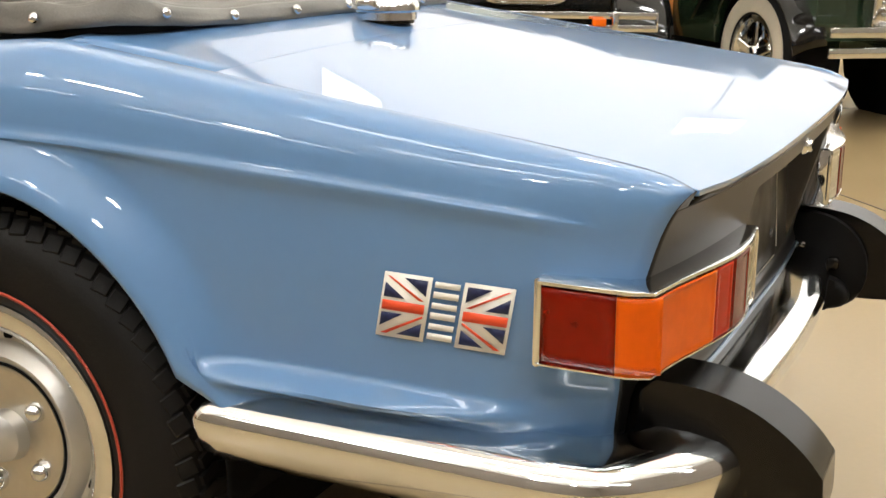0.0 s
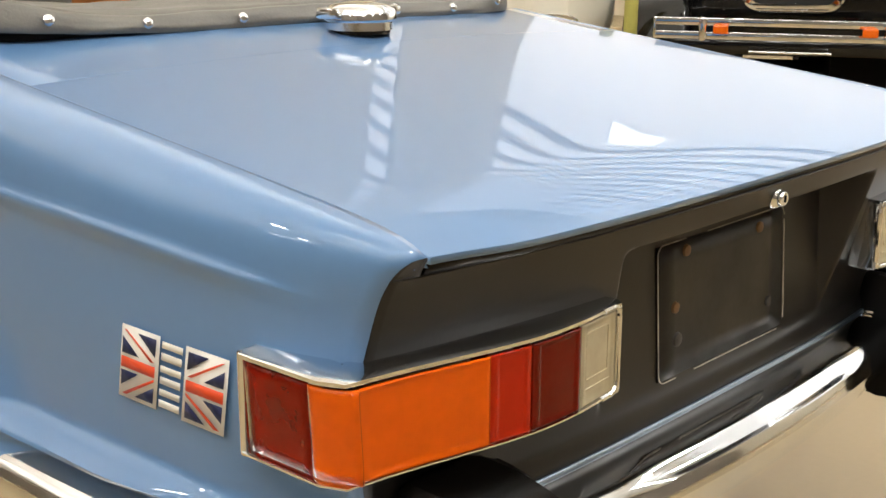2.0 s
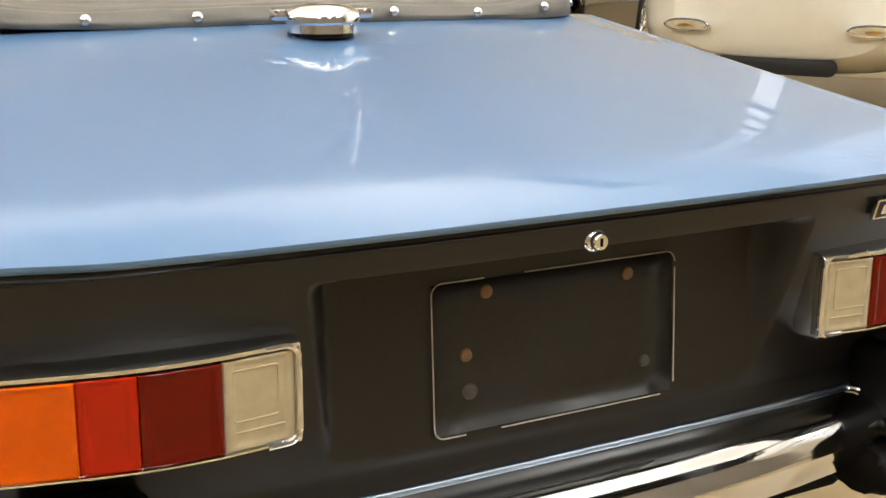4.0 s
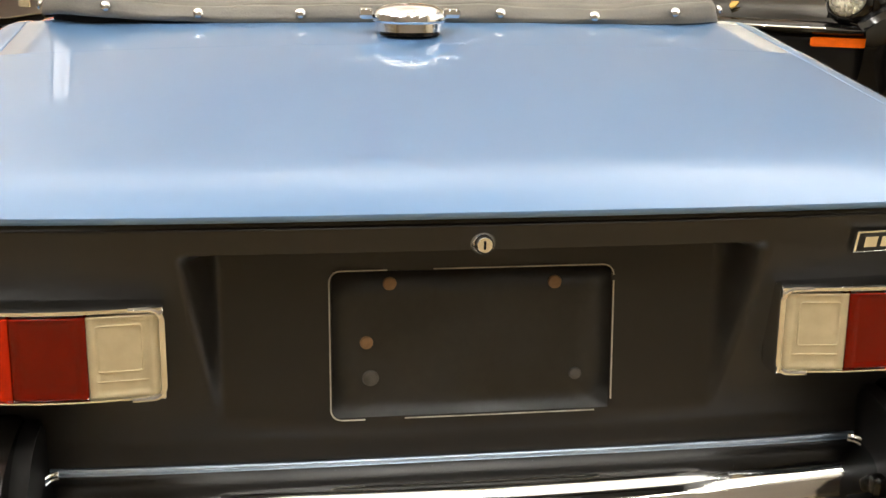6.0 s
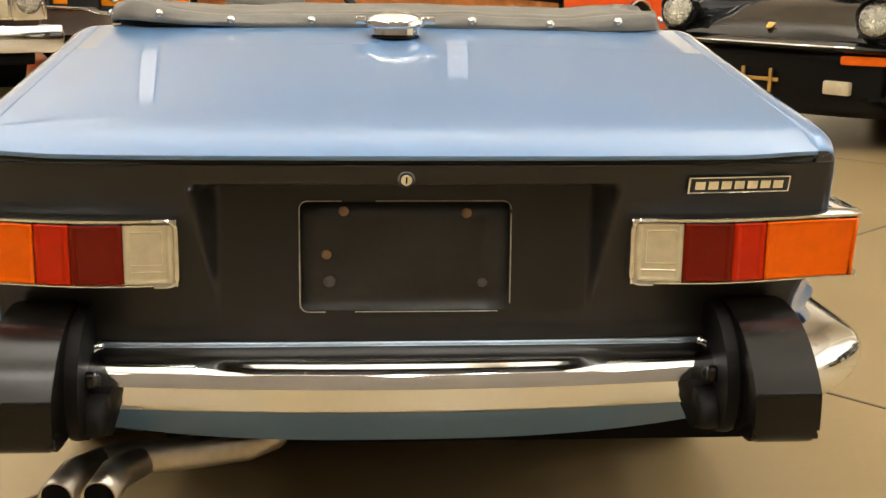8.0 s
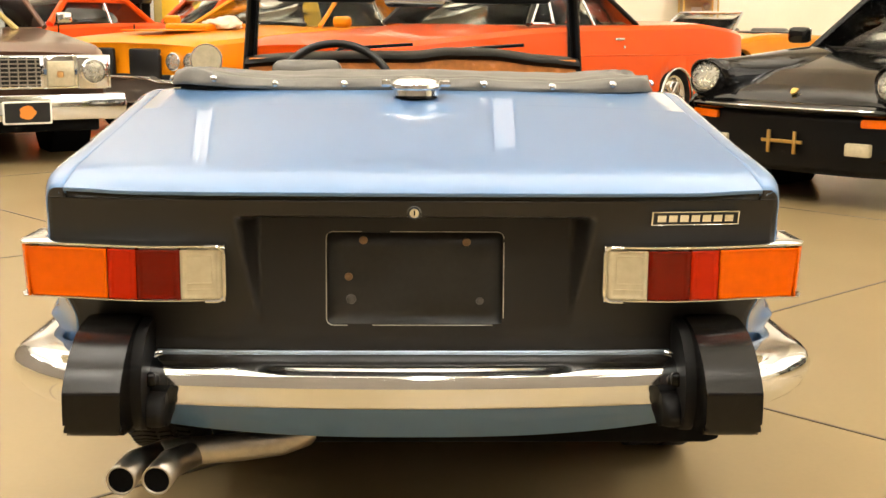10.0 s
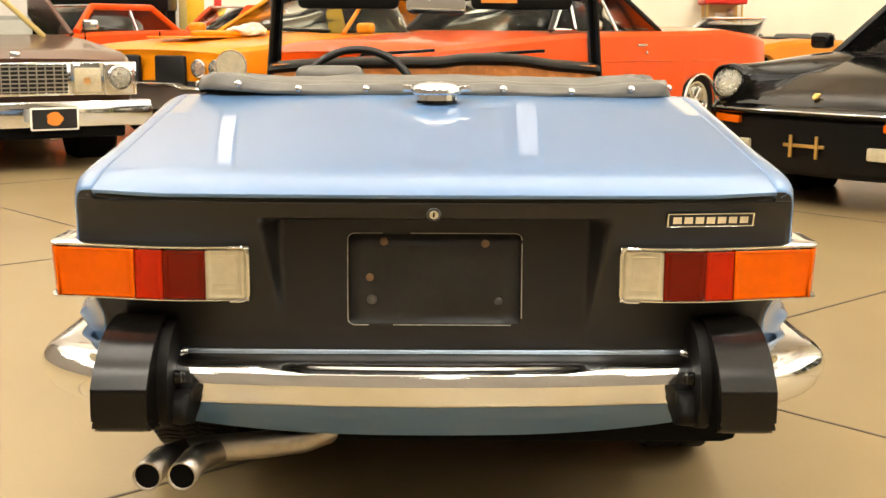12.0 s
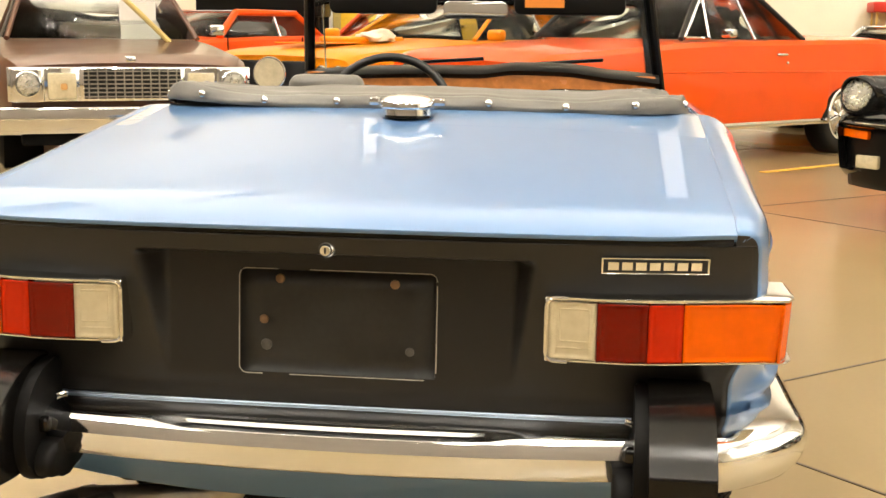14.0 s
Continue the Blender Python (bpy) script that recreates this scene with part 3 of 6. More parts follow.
    part("tail_skirt", grid(lambda z, s: (s * 0.625, lerp(0.004, 0.03, abs(s) ** 3) + (0.0 if z > 0.44 else (0.44 - z) * 0.35), z if z > 0.33 else 0.283 + 0.058 * abs(s) ** 2.5),
         [0.447, 0.44, 0.41, 0.38, 0.35, 0.32], steps(-1, 1, 40)), BLUE, car, thick=0.01, out=(0, -1, 0))
    # floor pan deepened to block light; wells coloured as deep shade
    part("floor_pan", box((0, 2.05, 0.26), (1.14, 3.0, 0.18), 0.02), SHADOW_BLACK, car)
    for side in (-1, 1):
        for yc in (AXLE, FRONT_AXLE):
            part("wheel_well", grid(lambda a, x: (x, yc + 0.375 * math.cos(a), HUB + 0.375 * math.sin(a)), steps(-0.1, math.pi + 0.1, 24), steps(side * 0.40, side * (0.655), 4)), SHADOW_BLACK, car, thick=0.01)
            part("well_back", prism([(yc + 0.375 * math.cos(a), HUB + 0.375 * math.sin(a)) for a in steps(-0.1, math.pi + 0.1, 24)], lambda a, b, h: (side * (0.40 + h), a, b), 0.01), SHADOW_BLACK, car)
    build_lamps(car)
    build_tail_fittings(car, tailp)
    build_bumper(car)
    build_wheels(car)
    build_decal(car)
    build_cockpit(car)
    build_nose(car)
    return car


# rear lamps
def lamp_face(x, z, side, out):
    """Point of the lamp's rear face, out metres proud."""
    y = -0.050 - 0.006 * smooth(0.32, 0.40, x) + 0.042 * smooth(0.42, 0.68, x)
    return side * x, y - out, z


def lamp_out_x(z):
    return lerp(0.646, 0.658, (z - 0.556) / 0.092)


def build_lamps(car):
    z0, z1 = 0.560, 0.647
    for side in (-1, 1):
        lamp = new("rear_lamp")
        lamp.parent = car
        lamp["label"] = "wrap-round rear lamp with amber, red and clear lenses"
        # chrome surround: top and bottom rails, inner end, side end
        def rail(zc, h):
            pts = [Vector(lamp_face(x, zc, side, 0.004)) for x in steps(0.318, 0.655, 18)]
            pts += [Vector((side * 0.662, y, zc)) for y in steps(0.0, 0.098, 6)]
            bm = bmesh.new()
            rings = []
            for i, p in enumerate(pts):
                q = pts[min(i + 1, len(pts) - 1)] - pts[max(i - 1, 0)]
                nrm = Vector((q.y, -q.x, 0)).normalized() * side
                if nrm.dot(Vector((side * 0.6, -1, 0))) < 0:
                    nrm = -nrm
                rings.append([bm.verts.new(p + nrm * a + Vector((0, 0, b))) for a, b in ((-0.03, -h), (-0.03, h), (0.004, h), (0.009, h * 0.4), (0.009, -h * 0.4), (0.004, -h))])
            for a, b in zip(rings, rings[1:]):
                for j in range(6):
                    bm.faces.new((a[j], a[(j + 1) % 6], b[(j + 1) % 6], b[j]))
            bm.faces.new(rings[0]), bm.faces.new(rings[-1])
            return bm
        part("chrome_rail", rail(z1 + 0.003, 0.0045), CHROME, lamp, "bright chrome trim rail")
        part("chrome_rail", rail(z0 - 0.001, 0.0024), CHROME, lamp, "bright chrome trim rail")
        part("end_rim", prism(rounded(-0.012, 0.032, z0 - 0.0055, z1 + 0.0075, 0.009), lambda a, b, h: (side * (0.3165 + h), a - 0.052, b), 0.005, 0.002), CHROME, lamp, "chrome end rim")
        rim = [(0.350, z1 + 0.003), (0.332, z1 + 0.003)] + [(0.331 - 0.0125 * math.sin(t), z1 - 0.0095 + 0.0125 * math.cos(t)) for t in steps(0.2, math.pi / 2, 5)]
        rim += [(0.331 - 0.0125 * math.cos(t), z0 + 0.0105 - 0.0125 * math.sin(t)) for t in steps(0, math.pi / 2 - 0.2, 5)] + [(0.332, z0 - 0.002), (0.350, z0 - 0.002)]
        part("corner_rim", tube([lamp_face(x, z, side, 0.0105) for x, z in rim], 0.0036, 8), CHROME, lamp, "rounded chrome end rim")
        part("side_rim", prism(rounded(0.0, 0.009, z0 - 0.0055, z1 + 0.0075, 0.004), lambda a, b, h: (side * (0.645 + h), a + 0.094, b), 0.024, 0.002), CHROME, lamp, "chrome end rim")
        part("backing", grid(lambda z, x: lamp_face(x, z, side, -0.012), [z0, z1], steps(0.325, 0.625, 12)), REFLECTOR, lamp, "bright reflector behind the lenses", thick=0.02, out=(0, -1, 0))
        for x in (0.3905, 0.463, 0.513):
            part("divider", grid(lambda z, v: lamp_face(x, z, side, lerp(-0.011, 0.0085, v)), [z0, z1], [0, 1]), TAIL_DARK_RED, lamp, thick=0.0016)
        for x in (0.425, 0.488, 0.575):
            part("bulb", ball(lamp_face(x, (z0 + z1) / 2 + 0.006, side, -0.004), 0.0095, (1, 0.7, 1), 16), CLEAR_LENS, lamp)
        for a, b, mat, lab, out in ((0.322, 0.3901, TAIL_CLEAR, "yellowed clear reversing lens", 0.010), (0.3907, 0.4626, TAIL_DARK_RED, "dark red reflector lens", 0.011),
                                    (0.4632, 0.5126, TAIL_RED, "red tail lens", 0.011), (0.5132, 0.657, TAIL_AMBER, "amber indicator lens", 0.013)):
            def lens(z, s):
                hi = b if b < 0.65 else lamp_out_x(z)
                x = lerp(a, hi, s)
                w = abs(2 * (z - z0) / (z1 - z0) - 1)
                inset = 0.010 / (hi - a)
                dome = 0.0018 * smooth(1.0, 0.95, w) * smooth(0.0, 0.45 * inset, min(s, 1 - s)) - 0.0014 * smooth(0.90, 0.84, w) * smooth(0.7 * inset, 1.1 * inset, min(s, 1 - s))
                return lamp_face(x, z, side, out + dome)
            part("lens", grid(lens, steps(z0 + 0.001, z1 - 0.002, 36), steps(0, 1, 40)), mat, lamp, lab, thick=0.004, sharp=50, out=(0, -1, 0))
        # moulded frame inside the clear lens
        fr = rounded(0.338, 0.3815, z0 + 0.028, z1 - 0.012, 0.003, 2)
        part("lens_ridge", tube([lamp_face(x, z, side, 0.0107) for x, z in fr + fr[:1]], 0.0009, 6, caps=False), TAIL_CLEAR, lamp)
        part("lens_ridge", tube([lamp_face(x, z0 + 0.018, side, 0.0107) for x in steps(0.333, 0.3835, 6)], 0.0009, 6), TAIL_CLEAR, lamp)
        # the parts that wrap on to the wing
        part("lens", grid(lambda z, y: (side * (0.664 + 0.004 * smooth(0.56, 0.65, z) - 0.014 * smooth(0.0, -0.04, y)), y, z), steps(z0 + 0.001, z1 - 0.002, 8), steps(-0.034, 0.012, 8)), TAIL_AMBER, lamp, "amber indicator lens", thick=0.004, sharp=60, out=(side, 0, 0))
        part("lens", grid(lambda z, y: (side * (0.664 + 0.004 * smooth(0.56, 0.65, z)), y, z), steps(z0 + 0.001, z1 - 0.002, 8), steps(0.013, 0.0945, 8)), TAIL_SIDE_RED, lamp, "dark red side marker lens", thick=0.004, out=(side, 0, 0))
        part("side_backing", box((side * 0.640, 0.052, (z0 + z1) / 2), (0.006, 0.086, z1 - z0)), REFLECTOR, lamp, "bright reflector behind the side lens")


def build_tail_fittings(car, tailp):
    # boot lock
    m = Matrix.Translation((-0.002, -0.062, 0.709)) @ Matrix.Rotation(math.pi / 2, 4, "X")
    lock = part("boot_lock", lathe([(0.0, 0.013), (0.004, 0.013), (0.0075, 0.013), (0.0092, 0.011), (0.0096, 0.007), (0.0125, 0.004), (0.0138, 0.0), (0.0, 0.0)], m, 32), CHROME, car, "round chrome boot lock")
    part("keyhole", box((-0.002, -0.0754, 0.709), (0.0022, 0.0012, 0.008)), SHADOW_BLACK, lock)
    # dark bare patch of the missing plate with a worn pale outline
    def on_recess(a, b, h):
        return a, panel_y(a, b)[0] - h, b
    patch = part("plate_patch", grid(lambda z, x: on_recess(x, z, 0.002), steps(0.506, 0.664, 6), steps(-0.150, 0.150, 8)), PATCH, car, "scuffed bare plate area", thick=0.002, out=(0, -1, 0))
    random.seed(5)
    ring = rounded(-0.1525, 0.1525, 0.504, 0.666, 0.012, 5)
    ring += ring[:1]
    run = []

    def wear():
        if len(run) > 1:
            part("worn_outline", tube(run, random.uniform(0.0006, 0.0009), 6), WORN, patch, "worn pale plate outline")
        run.clear()
    for (a, b), (c, d) in zip(ring, ring[1:]):
        k = max(1, int(math.hypot(c - a, d - b) / 0.006))
        for i in range(k):
            if noise.noise((lerp(a, c, i / k) * 16, lerp(b, d, i / k) * 16, 3)) < -0.33:
                wear()
                continue
            run.append(on_recess(lerp(a, c, i / k), lerp(b, d, i / k), 0.004))
    wear()
    for x, z, r, mt in ((-0.089, 0.651, 0.0075, RUST), (0.088, 0.648, 0.0075, RUST), (-0.114, 0.588, 0.0072, RUST), (-0.110, 0.549, 0.009, SCUFF), (0.112, 0.546, 0.007, SCUFF)):
        y = panel_y(x, z)[0]
        part("screw_plug", lathe([(0, 0.004), (r * 0.5, 0.0042), (r * 0.9, 0.003), (r, 0.0), (0, 0)], Matrix.Translation((x, y - 0.002, z)) @ Matrix.Rotation(math.pi / 2, 4, "X"), 16), mt, patch)
    # name badge with plain bars
    def on_badge(a, b, h):
        x, z = lerp(0.394, 0.547, a), lerp(0.686, 0.711, b)
        return x, lerp(lerp(panel_y(0.394, z)[0], panel_y(0.547, z)[0], a), panel_y(x, z)[0], 0.5) - 0.0035 - h, z
    badge = part("badge", prism([(0, 0), (1, 0), (1, 1), (0, 1)], lambda a, b, h: on_badge(a, b, h), 0.006, 0.0012), CHROME, car, "chrome framed black name badge")
    part("badge_face", prism([(0.02, 0.1), (0.98, 0.1), (0.98, 0.9), (0.02, 0.9)], lambda a, b, h: on_badge(a, b, 0.0055 + h), 0.0012), GRILLE_BLACK, badge)
    for i in range(7):
        a = 0.065 + i * 0.127
        part("badge_bar", prism([(a, 0.26), (a + 0.098, 0.26), (a + 0.098, 0.74), (a, 0.74)], lambda p, q, h: on_badge(p, q, 0.0066 + h), 0.0012), CHROME, badge)
    # flip-up filler cap on the deck
    zc = deck_z(0, 0.63)
    cap = part("filler_cap", lathe([(0.0, 0.047), (0.02, 0.0465), (0.040, 0.043), (0.052, 0.036), (0.056, 0.028), (0.056, 0.022), (0.050, 0.018), (0.050, 0.006), (0.0, 0.006)], Matrix.Translation((0.004, 0.63, zc - 0.002)), 48), CHROME, car, "chrome flip-up fuel filler cap")
    part("cap_gasket", lathe([(0.0, 0.008), (0.045, 0.008), (0.046, 0.0), (0.0, 0.0)], Matrix.Translation((0.004, 0.63, zc - 0.002)), 40), RUBBER, cap)
    part("cap_latch", box((0.066, 0.63, zc + 0.030), (0.026, 0.030, 0.014), 0.004), CHROME, cap)
    part("cap_hinge", box((-0.062, 0.63, zc + 0.030), (0.020, 0.032, 0.016), 0.004), CHROME, cap)


def build_bumper(car):
    # centre blade: mirror-bright top that rolls over to a creased face and turns under
    prof = [(-0.010, 0.4545), (-0.020, 0.4536), (-0.036, 0.4513), (-0.052, 0.4488), (-0.0605, 0.4472), (-0.0650, 0.4455), (-0.0695, 0.4420), (-0.0735, 0.4385), (-0.0770, 0.4362), (-0.0815, 0.4348), (-0.0850, 0.4334), (-0.0870, 0.4306),
            (-0.0915, 0.4150), (-0.0920, 0.4130), (-0.0915, 0.4110), (-0.0800, 0.3765), (-0.0770, 0.3735), (-0.0700, 0.3715), (-0.062, 0.376), (-0.080, 0.412), (-0.072, 0.428), (-0.050, 0.442), (-0.010, 0.445)]

    def blade(x, j):
        y, z = prof[int(j)]
        if 4 <= j <= 9:
            # the roll flattens out towards the ends
            z = lerp(z, 0.4472 - 0.0092 * (max(0.0, -y - 0.0605) / 0.021) ** 1.6, smooth(0.20, 0.30, abs(x)))
        bow = 0.034 * (x / 0.465) ** 2 * lerp(1.0, 0.72, smooth(-0.06, -0.01, y))
        x *= 1 - 0.075 * smooth(0.43, 0.375, z) - 0.042 * smooth(-0.07, -0.02, y)
        return x, y + bow, z
    bm = grid(blade, steps(-0.468, 0.468, 48), list(range(len(prof))), close_v=True)
    ends = bm.verts[:]
    bm.faces.new(ends[:len(prof)]), bm.faces.new(ends[-len(prof):])
    blade_ob = part("bumper_blade", bm, CHROME, car, "chrome rear bumper blade with a mirror-bright top", sharp=24)
    for side in (-1, 1):
        part("end_rim", tube([(side * x, y, z) for x, y, z in ((0.438, 0.000, 0.4555), (0.446, -0.004, 0.4548), (0.453, -0.014, 0.4535), (0.460, -0.030, 0.4490), (0.466, -0.046, 0.4400))], 0.0026, 8), CHROME, blade_ob, "rolled chrome end rim")
    for side in (-1, 1):
        part("end_buffer", box((side * 0.453, -0.066, 0.423), (0.034, 0.020, 0.024), 0.006, 3), RUBBER, blade_ob, "small rubber end buffer")
    # rubber blocks
    for side in (-1, 1):
        outline = [(0.03, 0.520), (-0.030, 0.521), (-0.075, 0.516), (-0.115, 0.503), (-0.150, 0.482), (-0.176, 0.460), (-0.191, 0.441), (-0.1945, 0.4365), (-0.195, 0.432), (-0.197, 0.385), (-0.190, 0.368), (-0.175, 0.360), (-0.10, 0.355), (0.03, 0.365)]
        block = part("rubber_block", rim_prism(soft_outline(outline), lambda a, b, h: (side * (0.467 + h), a, b), 0.091, 0.010), RUBBER, car, "large black rubber bumper block")
        flange = [(0.03, 0.516), (-0.04, 0.514), (-0.085, 0.494), (-0.118, 0.455), (-0.128, 0.405), (-0.112, 0.355), (-0.07, 0.332), (0.03, 0.330)]
        part("block_flange", rim_prism(soft_outline(flange), lambda a, b, h: (side * (0.449 + h), a, b), 0.024, 0.009, 4), MATT_RUBBER, block)
        part("block_foot", rim_prism(soft_outline([(0.03, 0.398), (-0.05, 0.402), (-0.088, 0.392), (-0.105, 0.362), (-0.080, 0.338), (0.03, 0.334)]), lambda a, b, h: (side * (0.420 + h), a, b), 0.036, 0.012, 4), MATT_RUBBER, block)
    # wrapped corner pieces
    for side in (-1, 1):
        path = [Vector((x, y, 0)) for x, y in ((0.552, -0.108), (0.575, -0.100), (0.600, -0.086), (0.625, -0.068), (0.650, -0.046), (0.673, -0.022), (0.692, 0.002), (0.704, 0.026), (0.711, 0.055))]
        path += [Vector((0.714, y, 0)) for y in steps(0.09, 0.495, 8)] + [Vector((0.713, 0.515, 0)), Vector((0.709, 0.524, 0)), Vector((0.703, 0.529, 0))]
        sec = [(-0.085, 0.466), (-0.060, 0.4655), (-0.040, 0.463), (-0.026, 0.4595), (-0.0155, 0.455), (-0.008, 0.449), (-0.003, 0.442), (0.0, 0.433), (0.0, 0.422), (-0.004, 0.408), (-0.012, 0.392), (-0.026, 0.377), (-0.048, 0.368), (-0.048, 0.374), (-0.030, 0.384), (-0.012, 0.410), (-0.006, 0.440), (-0.085, 0.455)]
        bm = bmesh.new()
        rings = []
        for i, p in enumerate(path):
            q = path[min(i + 1, len(path) - 1)] - path[max(i - 1, 0)]
            nrm = Vector((q.y, -q.x, 0)).normalized()
            k = (1.0, 0.94, 0.78, 0.45)[max(0, i - len(path) + 4)]
            ring = []
            for a, b in sec:
                v = p + nrm * a * k + Vector((0, 0, 0.43 + (b - 0.43) * k))
                ring.append(bm.verts.new((side * v.x, v.y, v.z)))
            rings.append(ring)
        n = len(sec)
        for a, b in zip(rings, rings[1:]):
            for j in range(n):
                bm.faces.new((a[j], a[(j + 1) % n], b[(j + 1) % n], b[j]))
        bm.faces.new(rings[0]), bm.faces.new(rings[-1])
        part("bumper_corner", bm, CHROME, car, "chrome wrap-round bumper corner", sharp=40)
    # silencer, tank and axle below the tail, shade-black to keep the underside dark
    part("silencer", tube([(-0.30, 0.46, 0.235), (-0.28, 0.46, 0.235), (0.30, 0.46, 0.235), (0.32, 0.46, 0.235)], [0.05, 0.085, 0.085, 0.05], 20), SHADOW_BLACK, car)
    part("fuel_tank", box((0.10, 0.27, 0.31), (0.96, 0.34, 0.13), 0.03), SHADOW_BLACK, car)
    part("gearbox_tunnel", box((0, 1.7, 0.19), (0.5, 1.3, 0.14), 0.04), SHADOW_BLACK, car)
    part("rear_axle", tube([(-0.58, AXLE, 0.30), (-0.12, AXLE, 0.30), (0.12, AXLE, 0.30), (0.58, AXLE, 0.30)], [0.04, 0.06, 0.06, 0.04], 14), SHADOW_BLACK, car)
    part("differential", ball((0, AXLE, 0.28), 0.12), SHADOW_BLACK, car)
    # twin exhaust
    for x in (-0.505, -0.444):
        pipe = [(x, -0.055, 0.240), (x + 0.008, 0.03, 0.240), (x + 0.06, 0.11, 0.240)]
        part("tail_pipe", tube(pipe, [0.026, 0.026, 0.022], 20, caps=False), STEEL, car, "dull steel tail pipe", thick=0.003)
        # black plug paints the dark inside of the pipe mouth
        part("pipe_mouth_shade", tube([(x + 0.0005, -0.050, 0.240), (x + 0.008, 0.03, 0.240)], 0.0232, 20), SHADOW_BLACK, car)
    part("silencer_pipe", tube([(-0.46, 0.085, 0.240), (-0.40, 0.09, 0.243), (-0.32, 0.09, 0.250), (-0.245, 0.095, 0.259), (-0.205, 0.11, 0.270), (-0.185, 0.14, 0.285), (-0.18, 0.20, 0.31)], 0.026, 18), STEEL, car, "bent dull steel exhaust pipe")


def wheel_parts(parent, m, tyre_r, rim_r, width, stripe=None, white=None, rim_mat=None):
    """A wheel whose outer face looks along local +z, placed by m."""
    w = width
    prof = [(rim_r, 0.0), (rim_r + 0.006, 0.004), (rim_r + 0.03, 0.010), (tyre_r - 0.05, 0.012), (tyre_r - 0.025, 0.002), (tyre_r - 0.008, -0.018), (tyre_r, -0.035),
            (tyre_r, -w + 0.035), (tyre_r - 0.02, -w + 0.01), (tyre_r - 0.06, -w), (rim_r, -w + 0.02)]
    tyre = part("tyre", lathe(prof, m, 56), TYRE, parent, sharp=40)
    if stripe:
        part("red_line", lathe([(stripe + 0.002, 0.0125), (stripe + 0.0045, 0.0135), (stripe + 0.007, 0.0125)], m, 56), RED_LINE, tyre, "thin red sidewall line", thick=0.002, out=m.to_3x3() @ Vector((0, 0, 1)))
    if white:
        part("whitewall", lathe([(white[0], 0.012), (white[0] + 0.01, 0.015), (white[1] - 0.01, 0.015), (white[1], 0.010)], m, 48), WHITEWALL, tyre, "broad white sidewall", thick=0.003, out=m.to_3x3() @ Vector((0, 0, 1)))
    return tyre


def build_wheels(car):
    for side in (-1, 1):
        for yc in (AXLE, FRONT_AXLE):
            m = Matrix.Translation((side * 0.672, yc, HUB - 0.005 + (0.0213 if yc == FRONT_AXLE else 0.0))) @ Matrix.Rotation(side * math.pi / 2, 4, "Y")
            wh = new("wheel")
            wh.parent = car
            tyre = wheel_parts(wh, m, 0.325, 0.198, 0.185, stripe=0.216)
            bm = bmesh.new()
            for i in range(84):
                a = 2 * math.pi * i / 84
                for h, tw in ((-0.034, 0.35), (-0.06, -0.3), (-0.10, 0.3), (-0.14, -0.3)):
                    box((0, 0, 0), (0.006, 0.0165, 0.030), bm=bm, m=m @ Matrix.Rotation(a, 4, "Z") @ Matrix.Translation((0.3245, 0, h)) @ Matrix.Rotation(tw, 4, "X"))
            for i in range(66):
                for rr, hh, tl, ln in ((0.3105, -0.0085, 0.80, 0.026),):
                    box((0, 0, 0), (ln, 0.0245, 0.0042), 0.0018, 1, bm, m @ Matrix.Rotation(2 * math.pi * (i + (0.5 if rr < 0.3 else 0)) / 66, 4, "Z") @ Matrix.Translation((rr, 0, hh)) @ Matrix.Rotation(tl, 4, "Y") @ Matrix.Rotation(0.32, 4, "Z"))
            part("tread", bm, TYRE, wh, recalc=False)
            rim = part("rim", lathe([(0.0, -0.045), (0.075, -0.040), (0.105, -0.012), (0.118, -0.010), (0.135, -0.030), (0.165, -0.036), (0.172, -0.02), (0.19, -0.012), (0.194, -0.10), (0.0, -0.10)], m, 48), SILVER, wh, "silver painted steel wheel")
            part("trim_ring", lathe([(0.150, -0.024), (0.158, -0.004), (0.172, 0.006), (0.188, 0.010), (0.200, 0.006), (0.203, -0.004)], m, 56), CHROME, rim, "bright chrome trim ring", thick=0.003, out=m.to_3x3() @ Vector((0, 0, 1)))
            part("centre_disc", lathe([(0.0, -0.020), (0.06, -0.018), (0.098, -0.010), (0.103, -0.011), (0.105, -0.018)], m, 48), SATIN, rim, "satin wheel centre disc", thick=0.002, out=m.to_3x3() @ Vector((0, 0, 1)))
            part("disc_gap", lathe([(0.105, -0.0105), (0.1085, -0.0095), (0.110, -0.012)], m, 48), SHADOW_BLACK, rim, thick=0.001, out=m.to_3x3() @ Vector((0, 0, 1)))
            part("hub_cap", lathe([(0.0, 0.012), (0.02, 0.010), (0.034, 0.0), (0.040, -0.03), (0.0, -0.04)], m, 32), SILVER, rim)
            for i in range(5):
                a = 2 * math.pi * i / 5 + 0.35
                mm = m @ Matrix.Rotation(a, 4, "Z") @ Matrix.Translation((0.074, 0, -0.020))
                part("wheel_nut", lathe([(0.0, 0.024), (0.006, 0.0232), (0.011, 0.019), (0.0145, 0.010), (0.015, 0.003), (0.018, 0.0015), (0.0185, 0.0)], mm, 16), CHROME, rim)
            # shade-black discs on the uncut rim stand for its dark holes
            for i in range(16):
                a = 2 * math.pi * i / 16
                part("vent_hole_shade", lathe([(0.0, 0.0012), (0.008, 0.001), (0.009, 0.0)], m @ Matrix.Rotation(a, 4, "Z") @ Matrix.Translation((0.142, 0, -0.0315)), 10), SHADOW_BLACK, rim)


